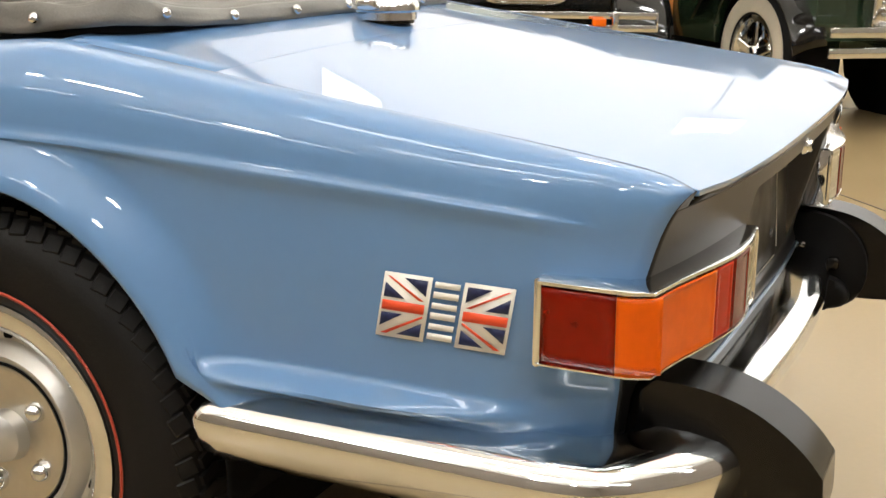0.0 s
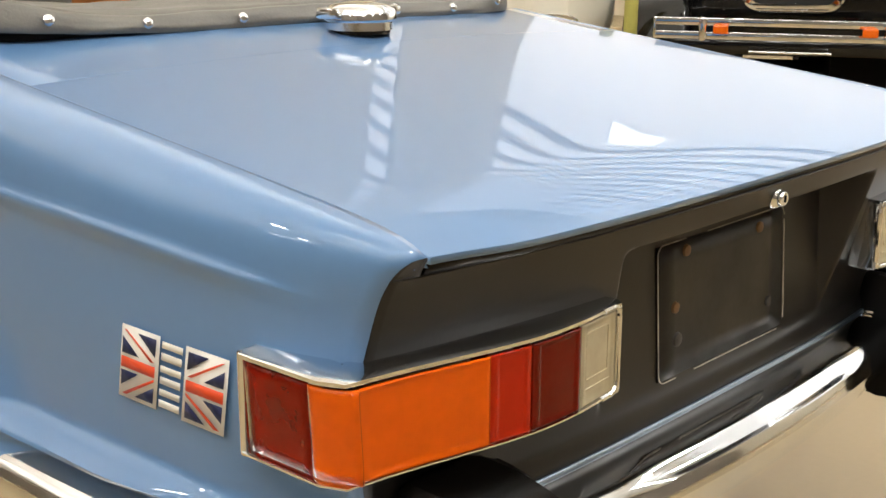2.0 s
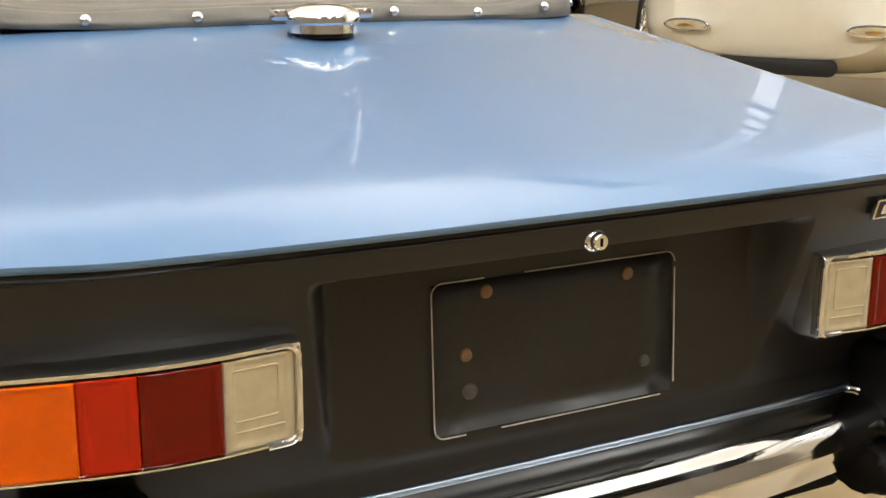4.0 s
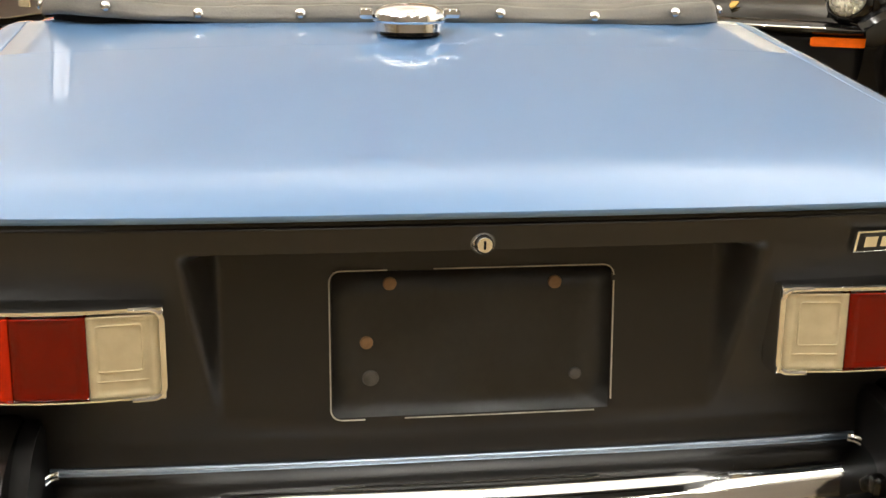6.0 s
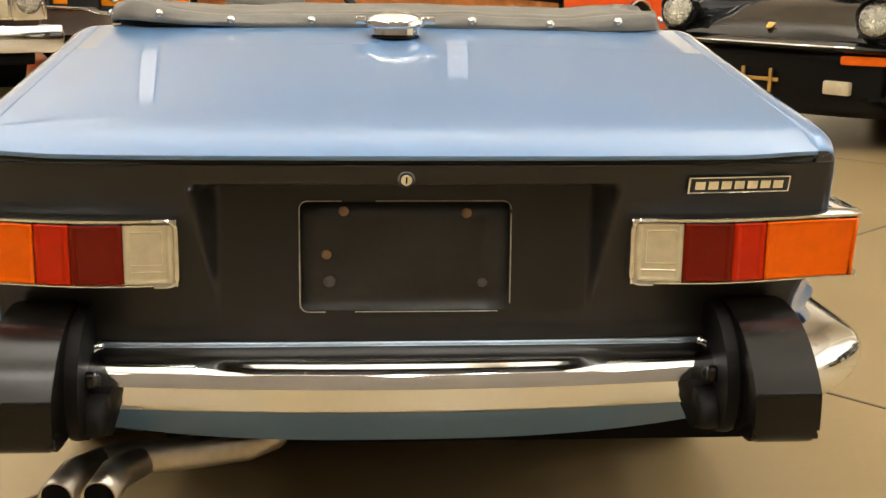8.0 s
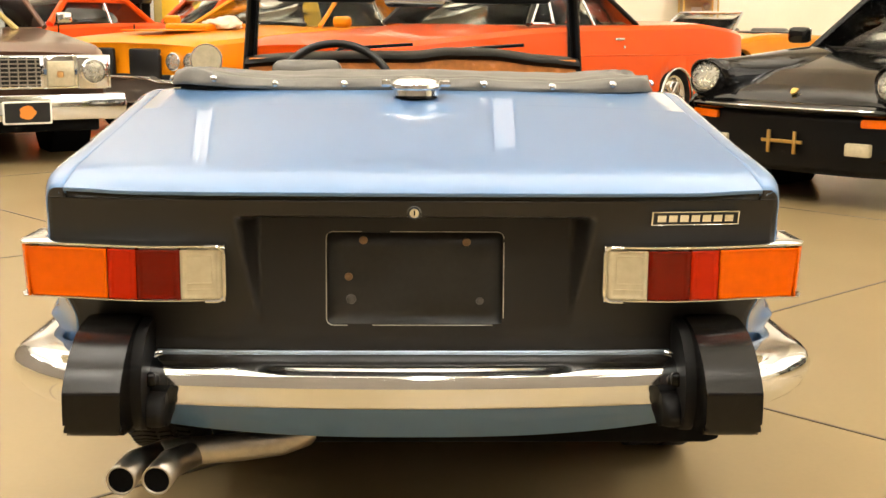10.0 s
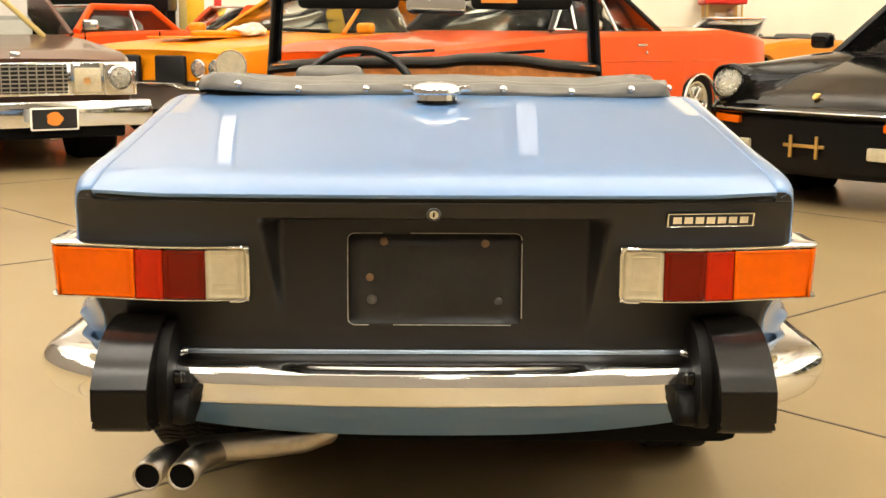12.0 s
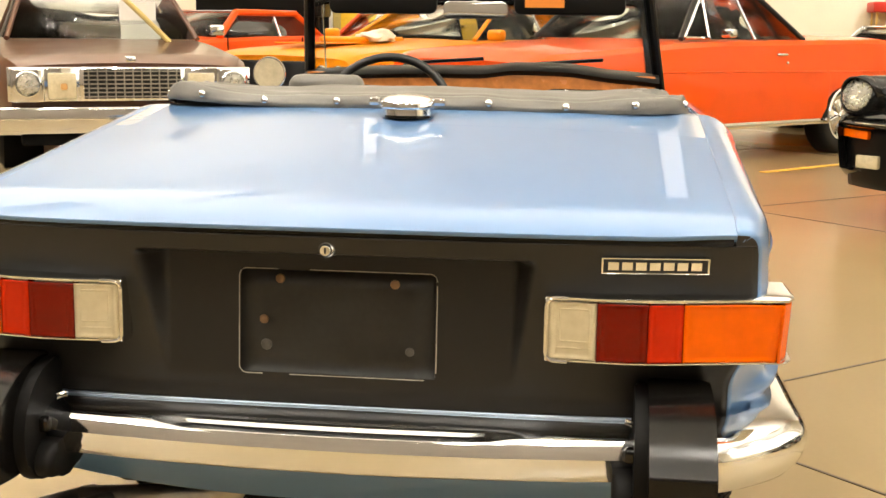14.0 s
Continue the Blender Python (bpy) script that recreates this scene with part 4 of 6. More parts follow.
def build_decal(car):
    """Pair of flag stickers with three plain bars between them, on the near wing."""
    def at(a, b, h):
        y = lerp(0.289, 0.130, a) - 0.0
        z = lerp(0.562, 0.638, b) - 0.003 * a
        y += 0.012 * (0.5 - b)
        return -(wing_x(y, z) + 0.0035 + h), y, z
    sticker = new("sticker")
    sticker.parent = car
    sticker["label"] = "pair of flag stickers with white bars between"

    def piece(name, pts, mat, h, u0, u1, flip):
        rows = [((u0 + (u1 - u0) * ((1 - a) if flip else a)), b) for a, b in pts]
        bm = bmesh.new()
        f = bm.faces.new([bm.verts.new(at(a, b, h)) for a, b in rows])
        part(name, bm, mat, sticker, thick=0.0003, out=(-1, 0, 0), flat=True)
    for u0, u1, flip in ((0.0, 0.372, False), (0.612, 0.985, True)):
        piece("flag_ground", [(0, 0), (1, 0), (1, 1), (0, 1)], WHITE_DECAL, 0.0006, u0, u1, flip)
        piece("flag_bar", [(0.05, 0.42), (0.93, 0.42), (0.93, 0.57), (0.05, 0.57)], RED_DECAL, 0.0012, u0, u1, flip)
        for pts in ([(0.44, 0.94), (0.92, 0.94), (0.92, 0.70)], [(0.06, 0.62), (0.06, 0.84), (0.50, 0.62)],
                    [(0.06, 0.16), (0.06, 0.38), (0.50, 0.38)], [(0.44, 0.06), (0.92, 0.06), (0.92, 0.28)]):
            piece("flag_field", pts, NAVY_DECAL, 0.0012, u0, u1, flip)
        for pts in ([(0.08, 0.94), (0.14, 0.94), (0.90, 0.62), (0.80, 0.62)], [(0.10, 0.05), (0.22, 0.05), (0.92, 0.36), (0.92, 0.40)]):
            piece("flag_stripe", pts, RED_DECAL, 0.0012, u0, u1, flip)
    for b0, b1 in ((0.70, 0.95), (0.38, 0.63), (0.06, 0.31)):
        for c0, c1 in ((b0, b0 + 0.10), (b1 - 0.09, b1)):
            piece("white_bar", [(0.395, c0), (0.585, c0), (0.585, c1), (0.395, c1)], WHITE_DECAL, 0.0006, 0, 1, False)


def build_cockpit(car):
    # folded hood cover: a creased soft roll along the rear edge of the cockpit
    sec = [(-0.020, 0.000), (-0.022, 0.012), (-0.015, 0.028), (-0.009, 0.038), (-0.003, 0.041), (0.001, 0.039), (0.006, 0.045), (0.022, 0.056), (0.06, 0.064), (0.11, 0.063), (0.16, 0.052), (0.20, 0.030), (0.22, 0.0), (0.225, -0.06)]

    def base(v):
        """The hem's line: straight across the deck, round the corners and forward beside the cockpit."""
        sg, l = (1 if v >= 0 else -1), abs(v)
        if l < 0.44:
            return sg * l, 0.724 + 0.030 * (l / 0.44) ** 2.2, 0.0, 1.0
        t = min(1.0, (l - 0.44) / 0.16)
        a = t * math.pi / 2
        x, y = 0.44 + 0.105 * math.sin(a), 0.754 + 0.105 * (1 - math.cos(a)) + max(0.0, l - 0.60)
        return sg * x, y, -sg * math.sin(a), math.cos(a)

    def roll(v, j):
        k = min(int(j), len(sec) - 2)
        a, b = lerp(sec[k][0], sec[k + 1][0], j - k), lerp(sec[k][1], sec[k + 1][1], j - k)
        bx, by, nx, ny = base(v)
        u = abs(v) / 0.86
        end = 1 - 0.96 * smooth(0.80, 1.0, u)
        far = smooth(0.42, 0.64, u)
        deep = lerp(1.0, 0.55, far) if a > 0 else 1.0
        up = smooth(0.008, 0.03, b) * end
        sag = (0.005 * noise.noise((v * 3.2, 1.7, 0)) + 0.004 * noise.noise((v * 11, a * 16, 4))) * up
        # long creases along the roll, steeper folds towards its ends
        sag += 0.0030 * math.sin(2 * math.pi * (a * 26 + 0.45 * math.sin(v * 5.3 + 1.0) + 0.9 * noise.noise((v * 2.3, a * 5, 2)))) * up * smooth(0.0, 0.03, a)
        sag += 0.008 * far * noise.noise((v * 15 + a * 55, a * 30 - v * 4, 9)) * up + 0.004 * far * math.sin(2 * math.pi * (a * 17 - v * 5 + noise.noise((v * 4, a * 9, 7)))) * up
        lump = 0.010 * smooth(0.40, 0.56, u) * up
        hem = 1 - smooth(0.0, 0.03, a)
        lift = (0.016 * smooth(-0.24, -0.50, v) + 0.004 * smooth(0.38, 0.50, v)) * hem * end * (0.8 + 0.5 * noise.noise((v * 9, 3, 3)))
        flap = (0.004 * noise.noise((v * 13, b * 40, 6)) + 0.006 * far * noise.noise((v * 17, b * 25, 8))) * hem
        w = a * end * deep + flap
        ground = lerp(deck_z(bx, min(by, 0.78)), 0.846, smooth(0.80, 1.08, by)) - 0.003
        return bx + nx * w, by + ny * w, ground + b * end * 0.62 + sag + lump + lift
    cover = part("hood_cover", grid(roll, steps(-0.86, 0.86, 240), steps(0, len(sec) - 1, 3 * (len(sec) - 1))), VINYL, car, "creased grey vinyl cover over the folded hood", thick=0.004, sharp=70, out=(0, 0, 1))
    part("cover_hem", tube([(base(v)[0] + 0.004 * base(v)[2], base(v)[1] + 0.004 * base(v)[3], deck_z(base(v)[0], min(base(v)[1], 0.78)) + 0.003) for v in steps(-0.66, 0.66, 60)], 0.009, 8), BLACK_VINYL, cover)
    for x in (-0.60, -0.45, -0.313, -0.157, 0.0, 0.157, 0.313, 0.45, 0.56):
        p, q = Vector(roll(x, 2)), Vector(roll(x, 1))
        face = Vector((-base(x)[2], -base(x)[3], 0.5)).normalized()
        mm = Matrix.Translation((p + q) / 2 + face * 0.004) @ face.to_track_quat("Z", "Y").to_matrix().to_4x4()
        part("press_stud", lathe([(0, 0.0065), (0.004, 0.006), (0.0075, 0.003), (0.008, 0.0), (0.0, 0.0)], mm, 18), CHROME, cover)
    # tub, seats, doors' inner faces
    part("cockpit_tub", grid(lambda y, s: (s * 0.56, y, 0.42 + 0.40 * abs(s) ** 10), steps(0.82, 2.3, 10), steps(-1, 1, 30)), BLACK_VINYL, car, thick=0.01)
    part("rear_bulkhead", box((0, 0.90, 0.62), (1.12, 0.02, 0.44), 0.005), BLACK_VINYL, car)
    for x, top in ((-0.27, 0.87), (0.27, 0.85)):
        seat = new("seat")
        seat.parent = car
        part("backrest", box((0, 0, 0), (0.40, 0.11, 0.52), 0.045, 4, m=Matrix.Translation((x, 1.14, top - 0.26)) @ Matrix.Rotation(radians(12), 4, "X")), BLACK_VINYL, seat)
        part("cushion", box((x, 1.38, 0.50), (0.42, 0.46, 0.14), 0.04, 4), BLACK_VINYL, seat)
    part("headrest", box((-0.275, 1.13, 0.893), (0.178, 0.085, 0.075), 0.026, 4), VINYL, car, "dark grey vinyl headrest")
    # dash
    part("dash_fascia", box((0, 2.02, 0.832), (1.08, 0.03, 0.17), 0.006), WOOD, car, "varnished wood dash fascia")
    def pad(x, j):
        a = 2 * math.pi * j / 14
        hump = 0.018 * smooth(0.0, 0.12, x) * smooth(0.42, 0.25, x)
        return x, 2.10 + 0.11 * math.cos(a), 0.916 + 0.7 * hump + 0.026 * math.sin(a) - 0.020 * abs(x / 0.55) ** 3
    part("dash_pad", grid(pad, steps(-0.55, 0.55, 40), list(range(14)), close_v=True), TRIM_BLACK, car, "black padded dash top")
    for x, r in ((-0.35, 0.05), (-0.17, 0.05), (0.02, 0.032), (0.11, 0.032)):
        g = part("gauge", lathe([(0, 0.0), (r, 0.0), (r + 0.004, 0.008), (r + 0.007, 0.004), (r + 0.007, -0.01)], Matrix.Translation((x, 2.002, 0.822)) @ Matrix.Rotation(math.pi / 2, 4, "X"), 28), CHROME, car)
        part("gauge_face", lathe([(0, 0.002), (r * 0.96, 0.002), (r * 0.96, 0.0)], Matrix.Translation((x, 2.001, 0.822)) @ Matrix.Rotation(math.pi / 2, 4, "X"), 28), GRILLE_BLACK, g)
    part("grab_handle", tube([(0.22, 2.0, 0.868), (0.24, 1.985, 0.870), (0.42, 1.985, 0.870), (0.44, 2.0, 0.868)], 0.006, 10), CHROME, car, "chrome grab handle on the dash")
    # steering wheel
    c = Matrix.Translation((-0.245, 1.78, 0.79)) @ Matrix.Rotation(radians(68), 4, "X")
    sw = part("steering_wheel", tube([c @ Vector((0.19 * math.cos(a), 0.19 * math.sin(a), 0)) for a in steps(0, 2 * math.pi, 48)], 0.013, 12), BLACK_VINYL, car, "black steering wheel rim")
    for a in (205, 270, 335):
        part("spoke", tube([c @ Vector((0, 0, -0.03)), c @ Vector((0.18 * math.cos(radians(a)), 0.18 * math.sin(radians(a)), 0))], 0.010, 8), CHROME, sw)
    part("horn_pad", lathe([(0, 0.0), (0.03, -0.002), (0.045, -0.012), (0.045, -0.05), (0, -0.05)], c, 24), BLACK_VINYL, sw)
    part("steering_column", tube([c @ Vector((0, 0, -0.04)), c @ Vector((0, 0, -0.30))], 0.03, 14), BLACK_VINYL, sw)
    # windscreen
    def ws(s, v):
        return s * lerp(0.560, 0.505, v), lerp(2.13, 1.90, v) + 0.04 * (1 - s * s), lerp(0.855, 1.160, v)
    frame_ = new("windscreen")
    frame_.parent = car
    for s in (-1, 1):
        part("screen_pillar", tube([ws(s, v) for v in steps(-0.1, 1.0, 8)], 0.017, 10), TRIM_BLACK, frame_)
    part("screen_header", tube([ws(s, 1.02) for s in steps(-1.0, 1.0, 24)], 0.020, 10), TRIM_BLACK, frame_)
    part("screen_sill", tube([ws(s, -0.02) for s in steps(-1.0, 1.0, 24)], 0.012, 10), TRIM_BLACK, frame_)
    part("screen_glass", grid(ws, steps(-1.0, 1.0, 16), steps(0, 1, 6)), GLASS, frame_, thick=0.004, flat=True).visible_shadow = False
    for x0, x1 in ((-0.44, -0.115), (0.115, 0.44)):
        part("sun_visor", prism(rounded(x0, x1, 1.094, 1.164, 0.02), lambda a, b, h: (a, 1.885 + h, b), 0.018, 0.005), TRIM_BLACK, frame_, "black vinyl sun visor")
    part("visor_label", box((0.205, 1.8835, 1.128), (0.115, 0.002, 0.026)), AMBER_PAPER, frame_, "orange paper label")
    part("interior_mirror", prism(rounded(-0.092, 0.098, 1.080, 1.132, 0.018), lambda a, b, h: (a, 1.862 + h + 0.02 * a, b), 0.014, 0.004), CHROME, frame_, "small interior mirror")
    part("mirror_stem", tube([(0.0, 1.876, 1.12), (0.0, 1.90, 1.160)], 0.006, 8), CHROME, frame_)
    for x in (-0.30, 0.08):
        part("wiper_arm", tube([(x, 2.215, 0.905), (x + 0.05, 2.19, 0.945), (x + 0.30, 2.17, 0.962)], 0.006, 8), BLACK_GLOSS, frame_)
    # door mirror and aerial
    dm = part("door_mirror", lathe([(0.0, 0.035), (0.03, 0.030), (0.048, 0.016), (0.055, 0.0), (0.054, -0.006), (0.0, -0.006)], Matrix.Translation((-0.70, 2.15, 0.905)) @ Matrix.Rotation(radians(-90), 4, "X"), 36), CHROME, car, "round chrome door mirror")
    part("mirror_glass", lathe([(0.0, -0.0075), (0.050, -0.0075), (0.050, -0.006), (0.0, -0.006)], Matrix.Translation((-0.70, 2.15, 0.905)) @ Matrix.Rotation(radians(-90), 4, "X"), 36), CLEAR_LENS, dm)
    part("mirror_arm", tube([(-0.69, 2.165, 0.87), (-0.66, 2.17, 0.83), (-0.64, 2.17, 0.81)], 0.009, 8), CHROME, dm)
    part("aerial", tube([(-0.60, 2.55, 0.82), (-0.612, 2.52, 1.25), (-0.62, 2.50, 1.60)], [0.004, 0.003, 0.002], 6), CHROME, car, "thin chrome aerial")
    # doors' inner trim
    for side in (-1, 1):
        part("door_trim", box((side * 0.585, 1.50, 0.68), (0.03, 1.25, 0.34), 0.01), BLACK_VINYL, car)


def build_nose(car):
    def bonnet(y, s):
        xt, zt = wing_top(y)
        return s * xt, y, zt + 0.03 * (1 - s * s)
    part("bonnet", grid(bonnet, steps(2.16, 3.75, 20), steps(-1, 1, 16)), BLUE, car, thick=0.01, out=(0, 0, 1))
    part("nose_panel", grid(lambda z, s: (s * 0.60, 3.75 + 0.05 * (1 - s * s), z), steps(0.32, 0.735, 6), steps(-1, 1, 12)), BLUE, car, thick=0.01)
    part("grille", box((0, 3.79, 0.58), (0.90, 0.04, 0.14), 0.01), GRILLE_BLACK, car)
    for side in (-1, 1):
        part("headlamp", lathe([(0, 0.03), (0.06, 0.025), (0.085, 0.01), (0.095, 0.0), (0.09, -0.03)], Matrix.Translation((side * 0.50, 3.775, 0.62)) @ Matrix.Rotation(radians(-90), 4, "X"), 28), CLEAR_LENS, car)
    part("front_bumper", box((0, 3.84, 0.44), (1.36, 0.06, 0.08), 0.02, 3), CHROME, car)


PATCH = material("bare_plate_area", (0.016, 0.015, 0.013), 0.32, vary=0.5, scale=14, bump=0.08, bump_scale=90, rough_vary=0.6)
WORN = material("worn_edge", (0.45, 0.42, 0.36), 0.5, vary=0.3, scale=60)
RUST = material("rusty_plug", (0.20, 0.115, 0.05), 0.6, vary=0.4, scale=90)
SCUFF = material("scuffed_plug", (0.07, 0.066, 0.06), 0.5, vary=0.4, scale=90)
AMBER_PAPER = material("orange_paper", (0.75, 0.25, 0.03), 0.6, vary=0.1)
build_roadster()


# ---- the other cars ----
def plain_car(name, label, m, paint, length, half, axles, tops, cabin, bottom=0.22, wheel_r=0.33, rim_mat=None, bumpers=True,
              white=None, nose=0.06, roof_mat=None, waist=0.0, arch=0.06, chrome_sill=False, open_top=False, seat_mat=BLACK_VINYL, side_glass=None, pillar_r=0.022, rail_mat=CHROME):
    """A car whose front looks along local -y, at y = 0.
    tops: (y, height) of bonnet, belt and boot; cabin: base y0, y1, roof y2, y3, belt height, roof height, base half, roof half."""
    car = thing(name, label, "car", m)

    def wide(y):
        return half * (1 - 0.10 * smooth(0.5, 0.0, y) ** 2 - 0.10 * smooth(length - 0.6, length, y) ** 2)

    def low(y):
        z = bottom + 0.10 * smooth(0.25, 0.0, y) + 0.12 * smooth(length - 0.5, length, y)
        for a in axles:
            if abs(y - a) < wheel_r + arch:
                z = max(z, wheel_r + math.sqrt((wheel_r + arch) ** 2 - (y - a) ** 2))
        return z

    ys = steps(0, length, 60)
    for a in axles:
        ys += [a + (wheel_r + arch) * math.cos(t) for t in steps(0, math.pi, 18)]
    ys = sorted(set(round(y, 4) for y in ys))

    def hull(y, j):
        w, zb, zt = wide(y), low(y), table(tops, y)
        zm = min(zt - 0.09, max(zb + 0.02, 0.58))
        rows = [(0.0, max(zb, bottom)), (0.84, zb), (0.96, zb + 0.012), (0.985, lerp(zb, zm, 0.5)), (1.0, zm), (0.995, lerp(zm, zt, 0.45)), (0.975, zt - 0.055), (0.93, zt - 0.018), (0.80, zt - 0.002), (0.45, zt + 0.012), (0.0, zt + 0.018)]
        k = len(rows)
        j = int(j)
        a, z = rows[j] if j < k else rows[2 * k - 2 - j]
        sgn = 1 if j < k else -1
        if j in (0, k - 1):
            sgn = 0
        yy = y + (nose * (a ** 4) if y < 0.4 * length else -nose * (a ** 4)) * (1 if y < 0.01 or y > length - 0.01 else 0)
        return sgn * a * w, yy, z
    bm = grid(hull, ys, list(range(20)), close_v=True)
    ends = [v for v in bm.verts]
    n = 20
    bm.faces.new([bm.verts[i] for i in range(n)] if False else ends[:n]), bm.faces.new(ends[-n:])
    part("body", bm, paint, car, sharp=32)
    y0, y1, y2, y3, zb, zr, wb, wr = cabin
    c = [(-wb, y0, zb), (wb, y0, zb), (wb, y1, zb), (-wb, y1, zb)]
    r = [(-wr, y2, zr), (wr, y2, zr), (wr, y3, zr), (-wr, y3, zr)]
    roof_mat = roof_mat or paint
    if not open_top:
        for nm, q in (("windscreen", (c[0], c[1], r[1], r[0])), ("rear_window", (c[2], c[3], r[3], r[2])), ("side_window", (c[3], c[0], r[0], r[3])), ("side_window", (c[1], c[2], r[2], r[1]))):
            mid = sum((Vector(p) for p in q), Vector()) / 4
            bm = bmesh.new()
            bm.faces.new([bm.verts.new(mid + (Vector(p) - mid) * 0.985) for p in q])
            part(nm, bm, (side_glass or WINDOW_GLASS) if nm == "side_window" else WINDOW_GLASS, car, thick=0.004, flat=True, out=mid - Vector((0, (y0 + y1) / 2, 0.7))).visible_shadow = False

        def roof(u, v):
            x, y = lerp(-wr, wr, u), lerp(y2, y3, v)
            return x, y, zr + 0.035 * (1 - (2 * u - 1) ** 2) * (1 - (2 * v - 1) ** 4)
        part("roof", grid(roof, steps(0, 1, 10), steps(0, 1, 12)), roof_mat, car, thick=0.03, out=(0, 0, 1))
        for a, b in zip(c, r):
            part("pillar", tube([a, b], pillar_r, 8), roof_mat, car)
        for sgn in (-1, 1):
            part("roof_rail", tube([(sgn * wr, y2, zr), (sgn * wr, y3, zr)], pillar_r, 8), rail_mat, car)
            part("door_post", tube([(sgn * wb, lerp(y0, y1, 0.58), zb), (sgn * wr, lerp(y2, y3, 0.62), zr)], 0.016, 8), CHROME, car)
    if not open_top:
        part("interior", box((0, (y0 + y1) / 2 + 0.05, zb - 0.06), (wb * 1.86, y1 - y0 - 0.25, 0.18), 0.03), seat_mat, car, "vinyl interior")
        for sx in (-0.36, 0.36):
            part("seat_back", box((0, 0, 0), (0.48, 0.12, 0.28), 0.04, 3, m=Matrix.Translation((sx, lerp(y0, y1, 0.55), zb + 0.03)) @ Matrix.Rotation(radians(-14), 4, "X")), seat_mat, car)
        part("steering_wheel", tube([(0.36 + 0.19 * math.cos(t), y0 + 0.50 + 0.06 * math.sin(t), zb + 0.05 + 0.17 * math.sin(t)) for t in steps(0, 2 * math.pi, 28)], 0.012, 8), BLACK_VINYL, car)
    for sgn in (-1, 1):
        for a in axles:
            mw = Matrix.Translation((sgn * (half - 0.03), a, wheel_r)) @ Matrix.Rotation(sgn * math.pi / 2, 4, "Y")
            wh = new("wheel")
            wh.parent = car
            wheel_parts(wh, mw, wheel_r, wheel_r * 0.60, 0.20, white=white)
            part("rim", lathe([(0.0, 0.012), (0.04, 0.010), (0.06, -0.015), (wheel_r * 0.32, -0.035), (wheel_r * 0.52, -0.03), (wheel_r * 0.56, 0.0), (wheel_r * 0.62, 0.004), (wheel_r * 0.63, -0.12), (0.0, -0.12)], mw, 32), rim_mat or CHROME, wh, "bright wheel")
            bm = bmesh.new()
            for i in range(5):
                box((0, 0, 0), (wheel_r * 0.42, 0.05, 0.02), 0.006, 1, bm, mw @ Matrix.Rotation(2 * math.pi * i / 5, 4, "Z") @ Matrix.Translation((wheel_r * 0.30, 0, -0.012)))
            part("spokes", bm, rim_mat or CHROME, wh)
            # near-black sheet stands for the shade inside the arch
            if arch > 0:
                part("well_shade", lathe([(wheel_r + arch - 0.005, -0.02), (wheel_r + arch - 0.01, -0.30), (0.0, -0.30)], mw, 32), SHADOW_BLACK, wh)
        if chrome_sill:
            part("sill_trim", box((sgn * half * 0.99, (axles[0] + axles[1]) / 2, bottom + 0.035), (0.02, axles[1] - axles[0] - 2 * (wheel_r + arch) + 0.04, 0.05), 0.006), CHROME, car)
    return car


def round_lamp(parent, x, y, z, r, rim=CHROME, name="headlamp", deep=0.05):
    m = Matrix.Translation((x, y, z)) @ Matrix.Rotation(math.pi / 2, 4, "X")
    lamp = part(name, lathe([(0.0, -0.045), (r * 0.45, -0.036), (r * 0.78, -0.016), (r * 0.94, 0.004)], m, 28), BOWL, parent, "round headlamp with a bright bowl", thick=0.003, out=m.to_3x3() @ Vector((0, 0, 1)))
    part("lamp_glass", lathe([(0, 0.024), (r * 0.4, 0.021), (r * 0.75, 0.013), (r * 0.93, 0.003)], m, 28), HEAD_GLASS, lamp, "clear fluted glass", thick=0.002, out=m.to_3x3() @ Vector((0, 0, 1)))
    part("bulb", ball(m @ Vector((0, 0, -0.018)), r * 0.16, seg=12), CLEAR_LENS, lamp)
    part("lamp_rim", lathe([(r * 0.88, 0.002), (r * 0.95, 0.012), (r * 1.06, 0.006), (r * 1.10, -0.01), (r * 1.10, -deep)], m, 28), rim, lamp, thick=0.003, out=m.to_3x3() @ Vector((0, 0, 1)))
    return lamp


def door_lines(car, half, ys, z0, z1):
    for sgn in (-1, 1):
        for y in ys:
            part("door_gap", box((sgn * half * 0.990, y, (z0 + z1) / 2), (0.020, 0.0028, z1 - z0)), SHADOW_BLACK, car)
        part("door_handle", box((sgn * (half + 0.012), ys[1] - 0.16, z1 - 0.10), (0.022, 0.14, 0.022), 0.006), CHROME, car, "chrome door handle")


